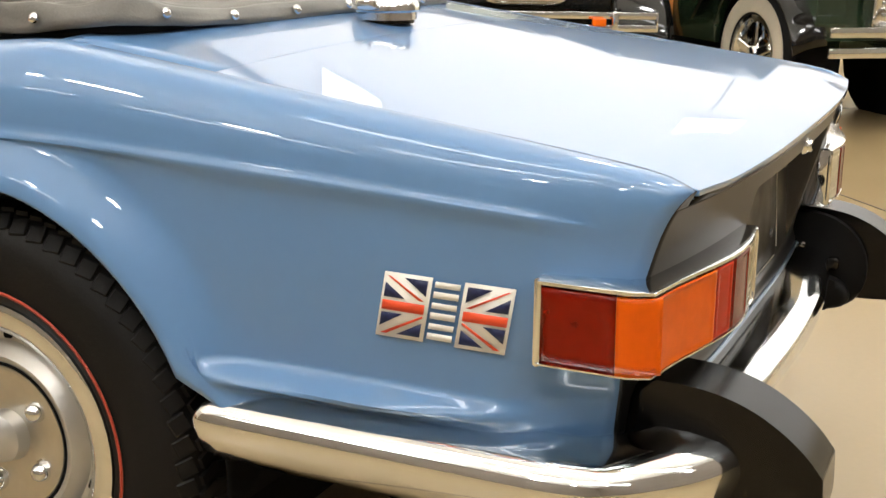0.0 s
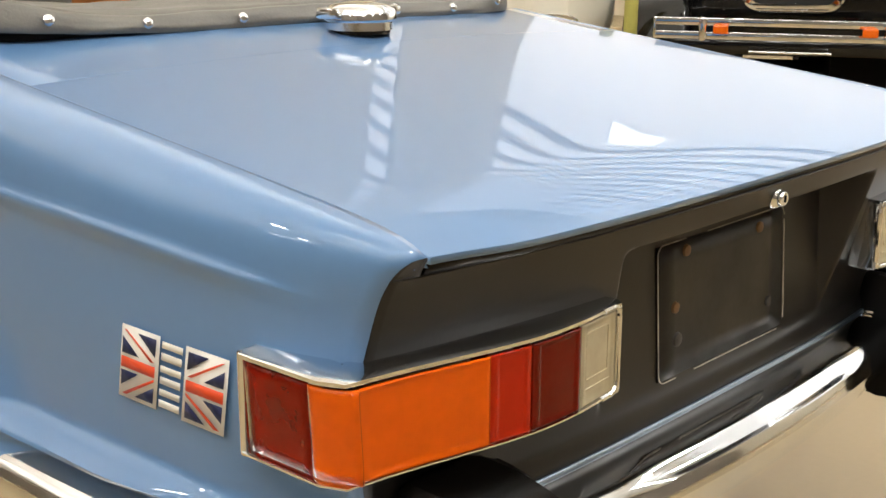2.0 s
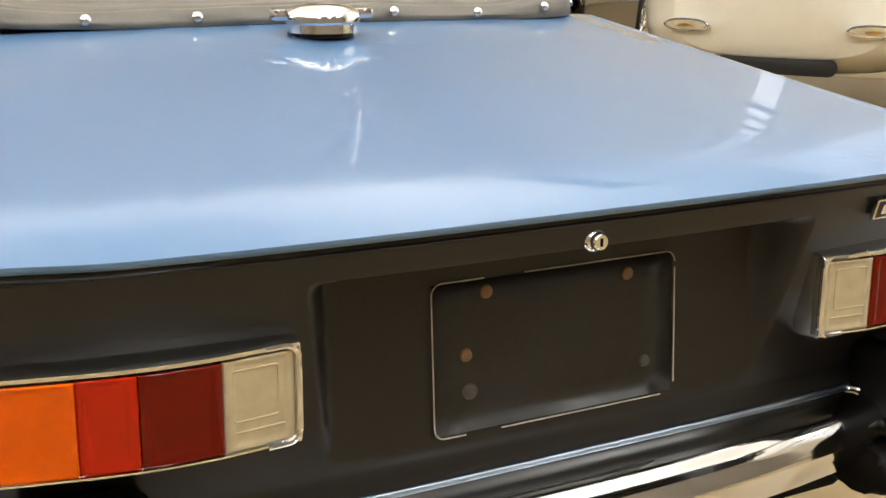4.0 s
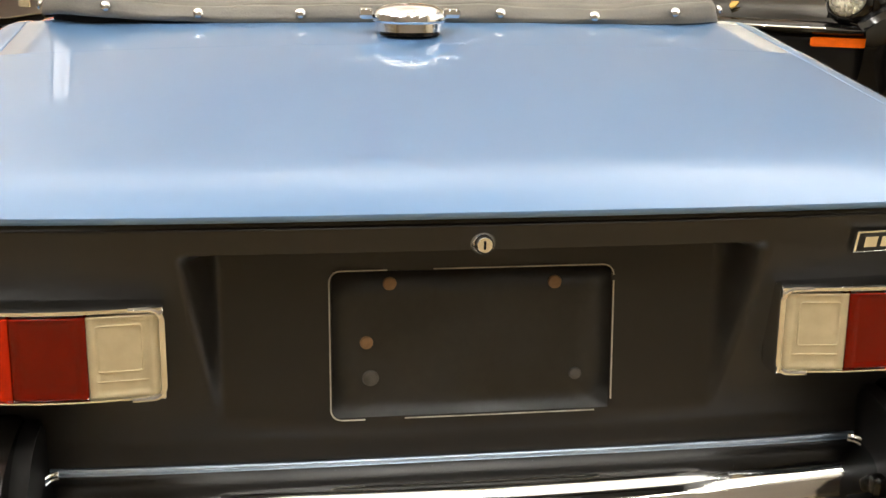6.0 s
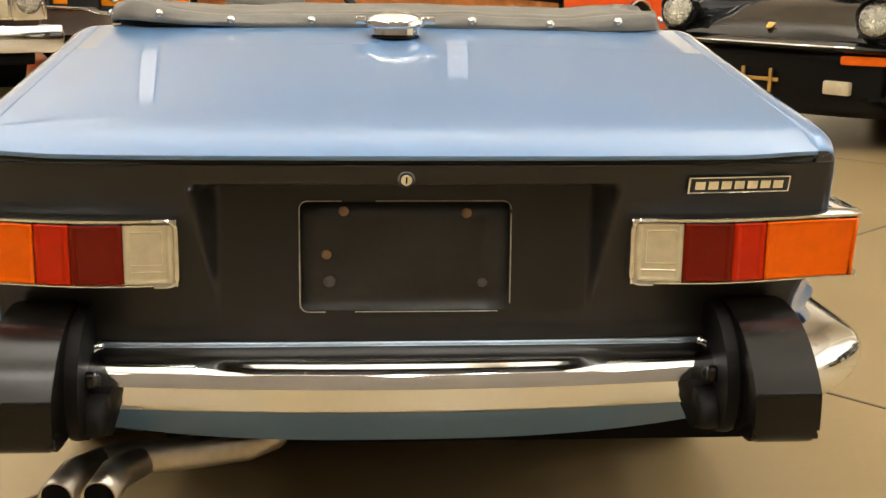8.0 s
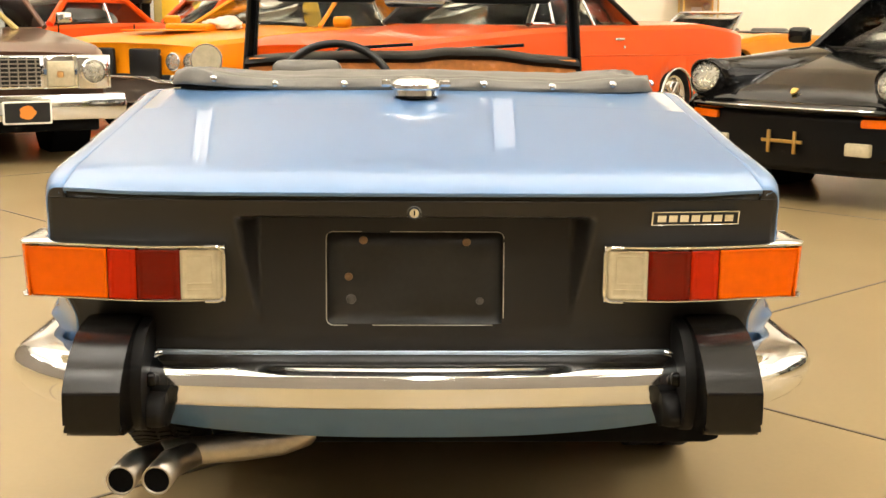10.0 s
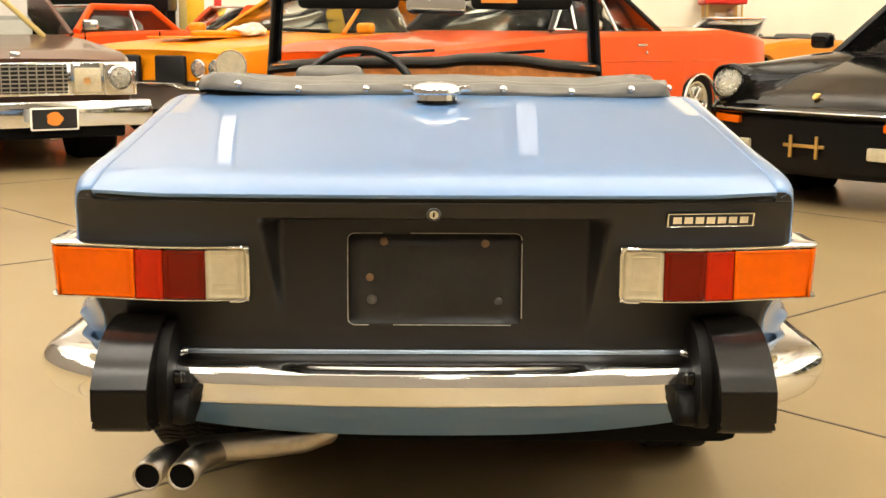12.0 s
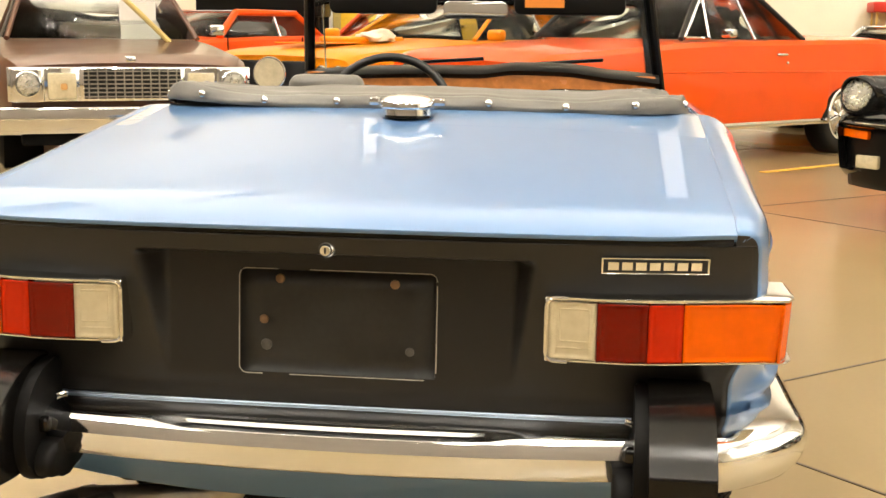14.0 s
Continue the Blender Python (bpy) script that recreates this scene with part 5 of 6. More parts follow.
def brown_sedan():
    m = pose(-2.92, 6.55, 0, 0, 0, 29)
    car = plain_car("brown_sedan", "dark brown sedan with a chrome lattice grille", m, BROWN, 4.9, 0.90, (0.98, 3.75),
                    ((0.0, 0.78), (0.25, 0.84), (1.5, 0.93), (2.2, 0.96), (4.0, 0.95), (4.9, 0.88)), (1.62, 3.95, 2.15, 3.35, 0.95, 1.36, 0.76, 0.60), bottom=0.28, seat_mat=TAN_VINYL)
    # chrome face with lattice
    part("grille_frame", prism([(-0.36, 0.535), (0.36, 0.535), (0.36, 0.77), (-0.36, 0.77)], lambda a, b, h: (a, -0.05 - h * 0.6, b), 0.03, 0.008), CHROME, car)
    part("grille_back", box((0, -0.075, 0.655), (0.66, 0.012, 0.20)), GRILLE_BLACK, car)
    for i in range(7):
        part("grille_slat", box((0, -0.088, 0.568 + i * 0.029), (0.66, 0.014, 0.009)), STEEL, car)
    for i in range(11):
        part("grille_slat", box((-0.30 + i * 0.06, -0.086, 0.655), (0.008, 0.014, 0.20)), STEEL, car)
    for s in (-1, 1):
        part("face_panel", box((s * 0.59, -0.028, 0.652), (0.48, 0.06, 0.235), 0.008), CHROME, car)
        bez = part("lamp_bezel", box((s * 0.70, -0.035, 0.650), (0.22, 0.10, 0.24), 0.02, 3), CHROME, car, "square chrome lamp bezel")
        round_lamp(car, s * 0.70, -0.095, 0.655, 0.085)
        part("indicator", box((s * 0.475, -0.055, 0.640), (0.19, 0.06, 0.18), 0.012), CLEAR_LENS, car, "clear front indicator")
        part("indicator_bulb", box((s * 0.465, -0.0862, 0.638), (0.045, 0.006, 0.045), 0.012, 3), PALE_AMBER, car)
        part("side_marker", box((s * 0.885, 0.30, 0.64), (0.03, 0.07, 0.045), 0.008), AMBER, car)
    part("front_bumper", prism([(-0.93, 0.31), (0.93, 0.31), (0.95, 0.42), (0.93, 0.50), (-0.93, 0.50), (-0.95, 0.42)], lambda a, b, h: (a, -0.09 - 0.10 * h / 0.15 + 0.16 * abs(a) ** 3, b), 0.15, 0.02, 2), CHROME, car, "deep chrome front bumper")
    part("front_valance", box((0, 0.05, 0.30), (1.5, 0.12, 0.14), 0.02), SHADOW_BLACK, car)
    plate = part("show_plate", prism(rounded(-0.165, 0.165, 0.305, 0.465, 0.012), lambda a, b, h: (a + 0.20, -0.215 - h, b), 0.008, 0.002), WHITE_DECAL, car, "dark show plate with an orange emblem")
    part("plate_face", prism(rounded(-0.152, 0.152, 0.318, 0.452, 0.008), lambda a, b, h: (a + 0.20, -0.2225 - h, b), 0.002), GRILLE_BLACK, plate)
    part("plate_emblem", prism([(0.055 * math.cos(t) * (1 + 0.12 * math.cos(5 * t)), 0.386 + 0.048 * math.sin(t)) for t in steps(0, 2 * math.pi, 24)[:-1]], lambda a, b, h: (a + 0.20, -0.225 - h, b), 0.002), AMBER_PAPER, plate)
    part("hood_ornament", box((0, 0.02, 0.82), (0.07, 0.03, 0.05), 0.01), CHROME, car)
    part("windscreen_card", box((0.30, 1.83, 1.16), (0.30, 0.01, 0.20), m=Matrix.Translation((0, 0, 0))), PAPER, car, "white paper window card")
    inv = m.inverted()
    part("gilt_strip", tube([inv @ Vector(p) for p in ((-3.16, 8.0, 0.93), (-3.42, 8.0, 1.17), (-3.72, 8.0, 1.44))], 0.022, 8), TAN_PAINT, car, "tan strip beside the windscreen")
    for s in (-1, 1):
        part("wing_mirror", box((s * 0.95, 1.75, 1.03), (0.13, 0.06, 0.09), 0.02, 3), CHROME, car)
    return car


def yellow_coupe():
    m = pose(-2.55, 9.0, 0, 0, 0, -29)
    car = plain_car("orange_yellow_coupe", "orange-yellow muscle coupe with twin black grilles", m, ORANGE_YELLOW, 5.0, 0.94, (0.95, 3.75),
                    ((0.0, 0.80), (0.2, 0.86), (1.6, 0.94), (2.3, 0.97), (4.0, 0.98), (5.0, 0.90)), (1.95, 4.15, 2.75, 3.45, 0.96, 1.38, 0.80, 0.60), seat_mat=TAN_VINYL)
    for s in (-1, 1):
        part("grille", box((s * 0.26, -0.02, 0.64), (0.34, 0.05, 0.26), 0.02), GRILLE_BLACK, car, "deep black grille opening")
        for x in (0.55, 0.74):
            round_lamp(car, s * x, -0.012 + 0.03 * x, 0.66, 0.075)
        part("indicator", box((s * 0.62, -0.09, 0.42), (0.18, 0.03, 0.06), 0.01), CLEAR_LENS, car)
    bump = [(-0.92, 0.50), (-0.45, 0.48), (-0.40, 0.53), (0.40, 0.53), (0.45, 0.48), (0.92, 0.50), (0.90, 0.36), (0.5, 0.30), (-0.5, 0.30), (-0.90, 0.36)]
    part("front_bumper", prism(bump, lambda a, b, h: (a, -0.03 - h + 0.12 * abs(a) ** 3, b), 0.12, 0.022, 3), SATIN, car, "chrome front bumper")
    # chrome ridge added to carry the white highlight on the top edge
    part("bumper_edge_highlight", tube([(a, -0.145 + 0.12 * abs(a) ** 3, 0.515 - 0.03 * smooth(0.38, 0.47, abs(a))) for a in steps(-0.9, 0.9, 30)], 0.010, 8), CHROME, car)
    part("front_valance", box((0, 0.02, 0.31), (1.66, 0.10, 0.16), 0.03, 3), GRILLE_BLACK, car)
    part("grille_surround", prism([(-0.86, 0.50), (0.86, 0.50), (0.86, 0.545), (-0.86, 0.545)], lambda a, b, h: (a, -0.02 - h + 0.08 * abs(a) ** 3, b), 0.04, 0.006), GRILLE_BLACK, car)
    part("hood_stripe", box((0, 0.9, 0.925), (0.5, 1.3, 0.012), 0.004), ORANGE_YELLOW, car)
    part("hood_scoop", box((0.0, 1.2, 0.955), (0.5, 0.7, 0.06), 0.025, 3), ORANGE_YELLOW, car)
    for s in (-1, 1):
        part("wing_mirror", box((s * 1.06, 1.95, 1.01), (0.19, 0.10, 0.11), 0.04, 4), ORANGE_YELLOW, car)
    part("price_tag", box((0.24, 2.52, 1.235), (0.20, 0.01, 0.06)), YELLOW_PAINT, car, "small yellow window tag")
    part("wiper", tube([(-0.3, 2.0, 0.985), (0.1, 2.02, 1.0), (0.62, 1.98, 0.985)], 0.012, 6), TRIM_BLACK, car)
    part("window_card", box((-0.42, 2.35, 1.10), (0.26, 0.012, 0.12), m=Matrix()), PAPER, car, "white window card")
    return car


def orange_coupe(m, name, label, roof=1.24):
    car = plain_car(name, label, m, ORANGE_RED, 4.4, 0.92, (0.92, 3.4),
                    ((0.0, 0.78), (0.2, 0.84), (1.6, 0.94), (2.3, 0.97), (3.6, 0.99), (4.4, 0.90)), (1.70, 3.50, 2.08, 3.12, 0.95, roof, 0.82, 0.70), side_glass=DARK_GLASS, pillar_r=0.045, rail_mat=ORANGE_RED)
    part("grille", box((0, -0.02, 0.62), (1.2, 0.05, 0.18), 0.02), GRILLE_BLACK, car)
    for s in (-1, 1):
        round_lamp(car, s * 0.70, -0.01, 0.64, 0.09)
    part("front_bumper", box((0, -0.05, 0.45), (1.75, 0.10, 0.11), 0.03, 3), CHROME, car)
    part("screen_trim", tube([(-0.82, 1.70, 0.965), (-0.70, 2.06, roof + 0.015), (0.70, 2.06, roof + 0.015), (0.82, 1.70, 0.965)], 0.014, 8), CHROME, car, "bright windscreen surround")
    part("window_card", box((0.32, 2.02, 1.12), (0.22, 0.012, 0.13)), PAPER, car, "white window card")
    door_lines(car, 0.92, (1.75, 3.05), 0.35, 0.95)
    return car


def red_coupe():
    a = 46
    rz = -(90 - a)
    # near rear wheel stands at (2.5, 9.6)
    rot = Matrix.Rotation(radians(rz), 3, "Z")
    off = rot @ Vector((0.93, 3.75, 0))
    m = pose(2.50 - off.x, 9.60 - off.y, 0, 0, 0, rz)
    car = plain_car("orange_red_coupe", "bright orange-red hardtop coupe with chrome trim", m, ORANGE_RED, 5.2, 0.95, (0.85, 3.75),
                    ((0.0, 0.82), (0.2, 0.90), (1.5, 0.98), (2.0, 1.00), (3.6, 1.02), (4.3, 1.03), (5.2, 0.95)), (1.62, 3.22, 2.02, 2.70, 1.0, 1.40, 0.84, 0.66), roof_mat=BLACK_VINYL, chrome_sill=True, bottom=0.27, arch=-0.065, seat_mat=TAN_VINYL)
    for s in (-1, 1):
        part("door_handle", box((s * 0.962, 2.77, 0.88), (0.022, 0.14, 0.022), 0.006), CHROME, car, "chrome door handle")
        part("door_lock", ball((s * 0.952, 2.86, 0.81), 0.014), CHROME, car)
        part("side_crease", tube([(s * 0.945, y, 0.735 + 0.01 * math.sin(y)) for y in steps(0.9, 4.4, 20)], 0.007, 8), ORANGE_RED, car)
    part("grille", box((0, -0.02, 0.62), (1.3, 0.05, 0.20), 0.02), CHROME, car)
    for s in (-1, 1):
        round_lamp(car, s * 0.72, -0.01, 0.64, 0.09)
        part("arch_trim", tube([(s * 0.965, 3.75 + 0.272 * math.cos(t), 0.33 + 0.272 * math.sin(t)) for t in steps(-0.15, math.pi + 0.15, 24)], 0.013, 6), CHROME, car, "chrome wheel arch trim")
        part("quarter_light", tube([(s * 0.845, 1.66, 1.01), (s * 0.71, 2.00, 1.36), (s * 0.84, 1.96, 1.01), (s * 0.845, 1.66, 1.01)], 0.016, 6), CHROME, car)
        part("wing_mirror", box((s * 0.97, 2.05, 1.05), (0.11, 0.09, 0.07), 0.02, 3), CHROME, car)
    part("front_bumper", box((0, -0.06, 0.45), (1.85, 0.10, 0.12), 0.03, 3), CHROME, car)
    part("rear_bumper", box((0, 5.24, 0.50), (1.80, 0.10, 0.12), 0.03, 3), CHROME, car)
    return car


def black_sports_car():
    m = pose(2.14, 4.93, 0, 0, 0, -49.5)
    car = plain_car("black_sports_car", "gloss black rear-engined sports coupe with round headlamps", m, BLACK_GLOSS, 4.25, 0.80, (0.92, 3.20),
                    ((0.0, 0.54), (0.10, 0.63), (0.5, 0.74), (1.2, 0.85), (1.6, 0.88), (3.0, 0.86), (3.6, 0.80), (4.25, 0.60)), (1.25, 3.4, 1.85, 2.45, 0.83, 1.28, 0.66, 0.48), bottom=0.20, wheel_r=0.31, nose=0.16)
    for s in (-1, 1):
        # raised wing with upright lamp
        def wing(u, t):
            y = lerp(0.10, 1.5, u)
            r = lerp(0.125, 0.12, u)
            w = lerp(0.128, 0.26, smooth(0, 0.55, u))
            z = lerp(0.715, 0.79, smooth(0, 0.9, u))
            return s * (0.615 - 0.06 * smooth(0, 0.6, u)) + w * math.cos(t), y - 0.05 * math.sin(t) * (u < 0.02) , z - 0.02 + r * math.sin(t) * 0.95
        part("wing_top", grid(wing, steps(0, 1, 14), steps(-0.5, math.pi + 0.5, 16)), BLACK_GLOSS, car, thick=0.01, out=(0, 0, 1))
        ml = Matrix.Translation((s * 0.615, 0.075, 0.712)) @ Matrix.Rotation(radians(72), 4, "X")
        lamp = part("headlamp", lathe([(0.0, -0.055), (0.05, -0.044), (0.085, -0.018), (0.10, 0.0)], ml, 32), BOWL, car, "large round headlamp", thick=0.003, out=(0, -1, 0.3))
        part("lamp_glass", lathe([(0, 0.036), (0.05, 0.030), (0.085, 0.014), (0.10, 0.0)], ml, 32), HEAD_GLASS, lamp, "domed clear glass", thick=0.002, out=(0, -1, 0.3))
        part("bulb", ball(ml @ Vector((0, 0, -0.015)), 0.018, seg=12), CLEAR_LENS, lamp)
        part("lamp_rim", lathe([(0.097, 0.0), (0.108, 0.004), (0.120, -0.02), (0.122, -0.10)], Matrix.Translation((s * 0.615, 0.075, 0.712)) @ Matrix.Rotation(radians(72), 4, "X"), 32), BLACK_GLOSS, lamp, thick=0.003, out=(0, -1, 0.3))
        part("indicator", prism(rounded(0.47, 0.725, 0.468, 0.515, 0.012), lambda a, b, h: (s * a, 0.0 + 0.42 * a ** 3.2 - h, b), 0.03, 0.004), AMBER, car, "amber front indicator")
        part("fog_lamp", box((s * 0.46, 0.02, 0.345), (0.15, 0.05, 0.075), 0.012), CLEAR_LENS, car, "clear fog lamp")
        part("wing_mirror", box((s * 0.84, 1.45, 0.95), (0.15, 0.10, 0.11), 0.035, 4), BLACK_GLOSS, car)
        part("mirror_face", box((s * 0.84, 1.503, 0.95), (0.12, 0.008, 0.085), 0.003), CHROME, car)
        part("wiper", tube([(s * 0.1, 1.28, 0.86), (s * 0.35, 1.24, 0.875), (s * 0.58, 1.27, 0.87)], 0.008, 6), TRIM_BLACK, car)
    part("front_bumper", grid(lambda a, t: (a, 0.02 - 0.085 * math.cos(t) ** 2 * (1 if math.cos(t) > 0 else -0.2) + 0.42 * abs(a) ** 3.2, 0.552 + 0.036 * math.sin(t)), steps(-0.72, 0.72, 32), [2 * math.pi * k / 16 for k in range(16)], close_v=True), BLACK_GLOSS, car, "black front bumper")
    # thin chrome line stands for the highlight along the black bumper
    part("bumper_highlight", tube([(x, -0.062 + 0.42 * abs(x) ** 3.2, 0.560) for x in steps(-0.55, 0.55, 20)], 0.005, 8), CHROME, car)
    part("chin_panel", grid(lambda a, z: (a, 0.0 + 0.42 * abs(a) ** 3.2 + 0.25 * max(0, 0.30 - z), z), steps(-0.70, 0.70, 28), steps(0.19, 0.53, 8)), TRIM_BLACK, car, thick=0.02, out=(0, -1, 0))
    for s in (-1, 1):
        part("plate_bracket", box((s * 0.085, -0.022, 0.36), (0.022, 0.014, 0.13), 0.003), GOLD, car, "bare brass plate bracket")
    part("plate_bracket", box((0, -0.020, 0.365), (0.27, 0.012, 0.020), 0.003), GOLD, car, "bare brass plate bracket")
    part("bonnet_badge", prism([(0.0, -0.030), (0.020, -0.014), (0.022, 0.024), (-0.022, 0.024), (-0.020, -0.014)], lambda a, b, h: (a, 0.085 + b * 0.75 - h * 0.6, 0.640 + b * 0.62 + h), 0.010, 0.002), GOLD, car, "small gold shield badge")
    return car


def vintage_black_car():
    m = pose(4.60, 2.20, 0, 0, 0, -60.5)
    car = plain_car("vintage_black_car", "black vintage car with a double-bar chrome bumper", m, BLACK_GLOSS, 3.2, 0.55, (0.45, 2.7),
                    ((0.0, 1.02), (1.2, 1.08), (1.6, 1.10), (3.2, 1.0)), (1.3, 3.0, 1.4, 2.9, 1.08, 1.72, 0.56, 0.54), bottom=0.35, wheel_r=0.36, nose=0.0)
    for s in (-1, 1):
        part("front_wing", grid(lambda u, v: (s * lerp(0.50, 0.84, v), 0.45 - 0.58 * math.cos(u) , 0.36 + 0.46 * math.sin(u) - 0.05 * v * v), steps(0.15, 2.7, 16), steps(0, 1, 6)), BLACK_GLOSS, car, thick=0.012, out=(0, 0, 1))
        round_lamp(car, s * 0.42, -0.20, 0.90, 0.11)
    part("front_apron", box((0, -0.02, 0.455), (1.20, 0.22, 0.10), 0.04, 3), BLACK_GLOSS, car)
    part("front_axle", tube([(-0.60, 0.45, 0.36), (-0.3, 0.40, 0.31), (0.3, 0.40, 0.31), (0.60, 0.45, 0.36)], 0.032, 10), SHADOW_BLACK, car)
    part("starting_handle", tube([(-0.2, -0.18, 0.43), (0.2, -0.18, 0.43)], 0.008, 8), CHROME, car)
    part("radiator_shell", prism(rounded(-0.26, 0.26, 0.625, 1.12, 0.10, 6), lambda a, b, h: (a, -0.02 - h, b), 0.10, 0.02), CHROME, car, "chrome radiator shell")
    part("radiator_core", prism(rounded(-0.22, 0.22, 0.665, 1.06, 0.07, 6), lambda a, b, h: (a, -0.122 - h, b), 0.006), GRILLE_BLACK, car)
    for z in (0.590, 0.524):
        part("bumper_bar", prism([(-0.665, z - 0.018), (0.665, z - 0.018), (0.665, z + 0.018), (-0.665, z + 0.018)], lambda a, b, h: (a, -0.42 - h + 0.05 * a * a, b), 0.014, 0.004), CHROME, car, "flat chrome bumper bar")
    for s in (-1, 1):
        part("bumper_clamp", box((s * 0.43, -0.43, 0.557), (0.034, 0.04, 0.115), 0.012, 3), CHROME, car)
        part("amber_lamp", box((s * 0.345, -0.435, 0.557), (0.070, 0.05, 0.042), 0.008, 3), AMBER, car, "small amber lamp between the bars")
        part("bumper_end", box((s * 0.66, -0.40, 0.557), (0.012, 0.03, 0.10), 0.004), CHROME, car)
        part("bumper_iron", tube([(s * 0.40, -0.40, 0.55), (s * 0.40, 0.3, 0.50)], 0.02, 8), BLACK_GLOSS, car)
    return car


def white_microcar():
    m = pose(3.69, 3.58, 0, 0, 0, -54)
    car = thing("white_car", "rounded cream-white car with oval chrome side lamps", "car", m)

    def shell(u, t):
        y = lerp(0.0, 3.2, u)
        k = max(0.0, 1 - u / 0.16)
        w = 0.785 * (1 - 0.34 * k ** 3.0 - 0.12 * max(0, u - 0.6))
        hgt = (0.16 + 0.22 * smooth(0, 0.45, u)) * (1 - 0.45 * k ** 3) + 0.06
        low = 0.36 * (1 - 0.30 * k ** 3)
        c, q = math.cos(t), math.sin(t)
        return w * math.copysign(abs(c) ** 0.6, c), y, 0.66 + (hgt if q > 0 else low) * math.copysign(abs(q) ** 0.6, q)
    us = [0, 0.003, 0.008, 0.016, 0.026, 0.04, 0.06, 0.08, 0.10, 0.13] + steps(0.16, 1.0, 14)
    bm = grid(shell, us, [2 * math.pi * k / 56 for k in range(56)], close_v=True)
    vs = [v for v in bm.verts]
    bm.faces.new(vs[:56]), bm.faces.new(vs[-56:])
    body = part("body", bm, WHITE_PAINT, car, sharp=60)
    part("bonnet_seam", tube([(0.70 * a, 0.02 + 0.42 * abs(a) ** 4, 0.475 - 0.012 * a * a) for a in steps(-0.96, 0.96, 30)], 0.0025, 6), SHADOW_BLACK, body)
    part("air_intake", prism(rounded(-0.30, 0.30, 0.325, 0.405, 0.035, 5), lambda a, b, h: (a, 0.02 - h, b), 0.035, 0.004), GRILLE_BLACK, car, "black oval air intake")
    for s in (-1, 1):
        side = new("side_lamp")
        side.parent = car
        def at(a, b, h):
            return s * (0.455 + a), -0.012 + 0.55 * max(0, 0.455 + a - 0.30) ** 2 - h, 0.552 + b
        part("lamp_rim", prism([(0.125 * math.cos(t), 0.034 * math.sin(t)) for t in steps(0, 2 * math.pi, 28)[:-1]], at, 0.030, 0.005), CHROME, side, "chrome oval lamp rim")
        part("lamp_lens", prism([(0.108 * math.cos(t), 0.024 * math.sin(t)) for t in steps(0, 2 * math.pi, 28)[:-1]], lambda a, b, h: at(a, b, 0.029 + h), 0.004, 0.001), CLEAR_LENS, side, "clear oval lens")
        part("lamp_bulb", prism([(-0.04, 0), (0.0, 0.012), (0.05, 0.0), (0.0, -0.012)], lambda a, b, h: at(a, b, 0.032 + h), 0.004, 0.001), GOLD, side, "gold bulb inside the lamp")
        part("side_marker", box((s * 0.765, 0.30, 0.43), (0.03, 0.07, 0.035), 0.008), AMBER, car)
        round_lamp(car, s * 0.52, 0.06, 0.80, 0.09)
        for y in (0.62, 2.6):
            mw = Matrix.Translation((s * 0.70, y, 0.28)) @ Matrix.Rotation(s * math.pi / 2, 4, "Y")
            wh = new("wheel")
            wh.parent = car
            wheel_parts(wh, mw, 0.28, 0.17, 0.15)
            part("rim", lathe([(0, 0.01), (0.08, 0.0), (0.17, 0.004), (0.17, -0.08), (0, -0.08)], mw, 24), CHROME, wh)
    return car


def green_vintage_car():
    m = pose(5.21, 0.24, 0, 0, 0, -48)
    car = plain_car("vintage_green_car", "dark green vintage saloon with whitewall tyres", m, GREEN_PAINT, 3.9, 0.62, (0.55, 3.1),
                    ((0.0, 1.05), (1.4, 1.12), (2.0, 1.15), (3.9, 1.05)), (1.7, 3.7, 1.85, 3.5, 1.12, 1.80, 0.62, 0.58), bottom=0.38, wheel_r=0.36, nose=0.0, white=(0.235, 0.335))
    part("radiator_shell", prism(rounded(-0.30, 0.30, 0.50, 1.16, 0.10, 6), lambda a, b, h: (a, -0.02 - h, b), 0.10, 0.02), CHROME, car, "chrome radiator shell")
    for i in range(9):
        part("grille_bar", box((0, -0.13, 0.56 + i * 0.06), (0.50, 0.02, 0.022), 0.004), CHROME, car)
    for s in (-1, 1):
        round_lamp(car, s * 0.48, -0.16, 0.92, 0.12)
        part("front_wing", grid(lambda u, v: (s * lerp(0.50, 0.70, v), 0.55 - 0.60 * math.cos(u), 0.36 + 0.50 * math.sin(u) - 0.05 * v * v), steps(0.2, 2.7, 16), steps(0, 1, 6)), BLACK_GLOSS, car, thick=0.012, out=(0, 0, 1))
        # spare wheel standing on the running board
        mw = Matrix.Translation((s * 0.72, 2.75, 0.78)) @ Matrix.Rotation(s * math.pi / 2, 4, "Y")
        wh = new("spare_wheel")
        wh.parent = car
        wheel_parts(wh, mw, 0.36, 0.20, 0.14, white=(0.225, 0.335))
        part("rim", lathe([(0, 0.03), (0.06, 0.02), (0.10, -0.01), (0.19, -0.005), (0.21, 0.006), (0.21, -0.10), (0, -0.10)], mw, 28), CHROME, wh)
    for z in (0.46, 0.56):
        part("bumper_bar", box((0, -0.42, z), (1.50, 0.02, 0.05), 0.006), CHROME, car)
    for s in (-1, 1):
        part("wood_post", box((s * 0.635, 1.50, 0.62), (0.03, 0.06, 0.62), 0.008), WOOD, car, "varnished wooden body post")
    for s in (-1, 1):
        part("bumper_guard", box((s * 0.35, -0.43, 0.52), (0.06, 0.05, 0.28), 0.015, 3), CHROME, car)
    return car


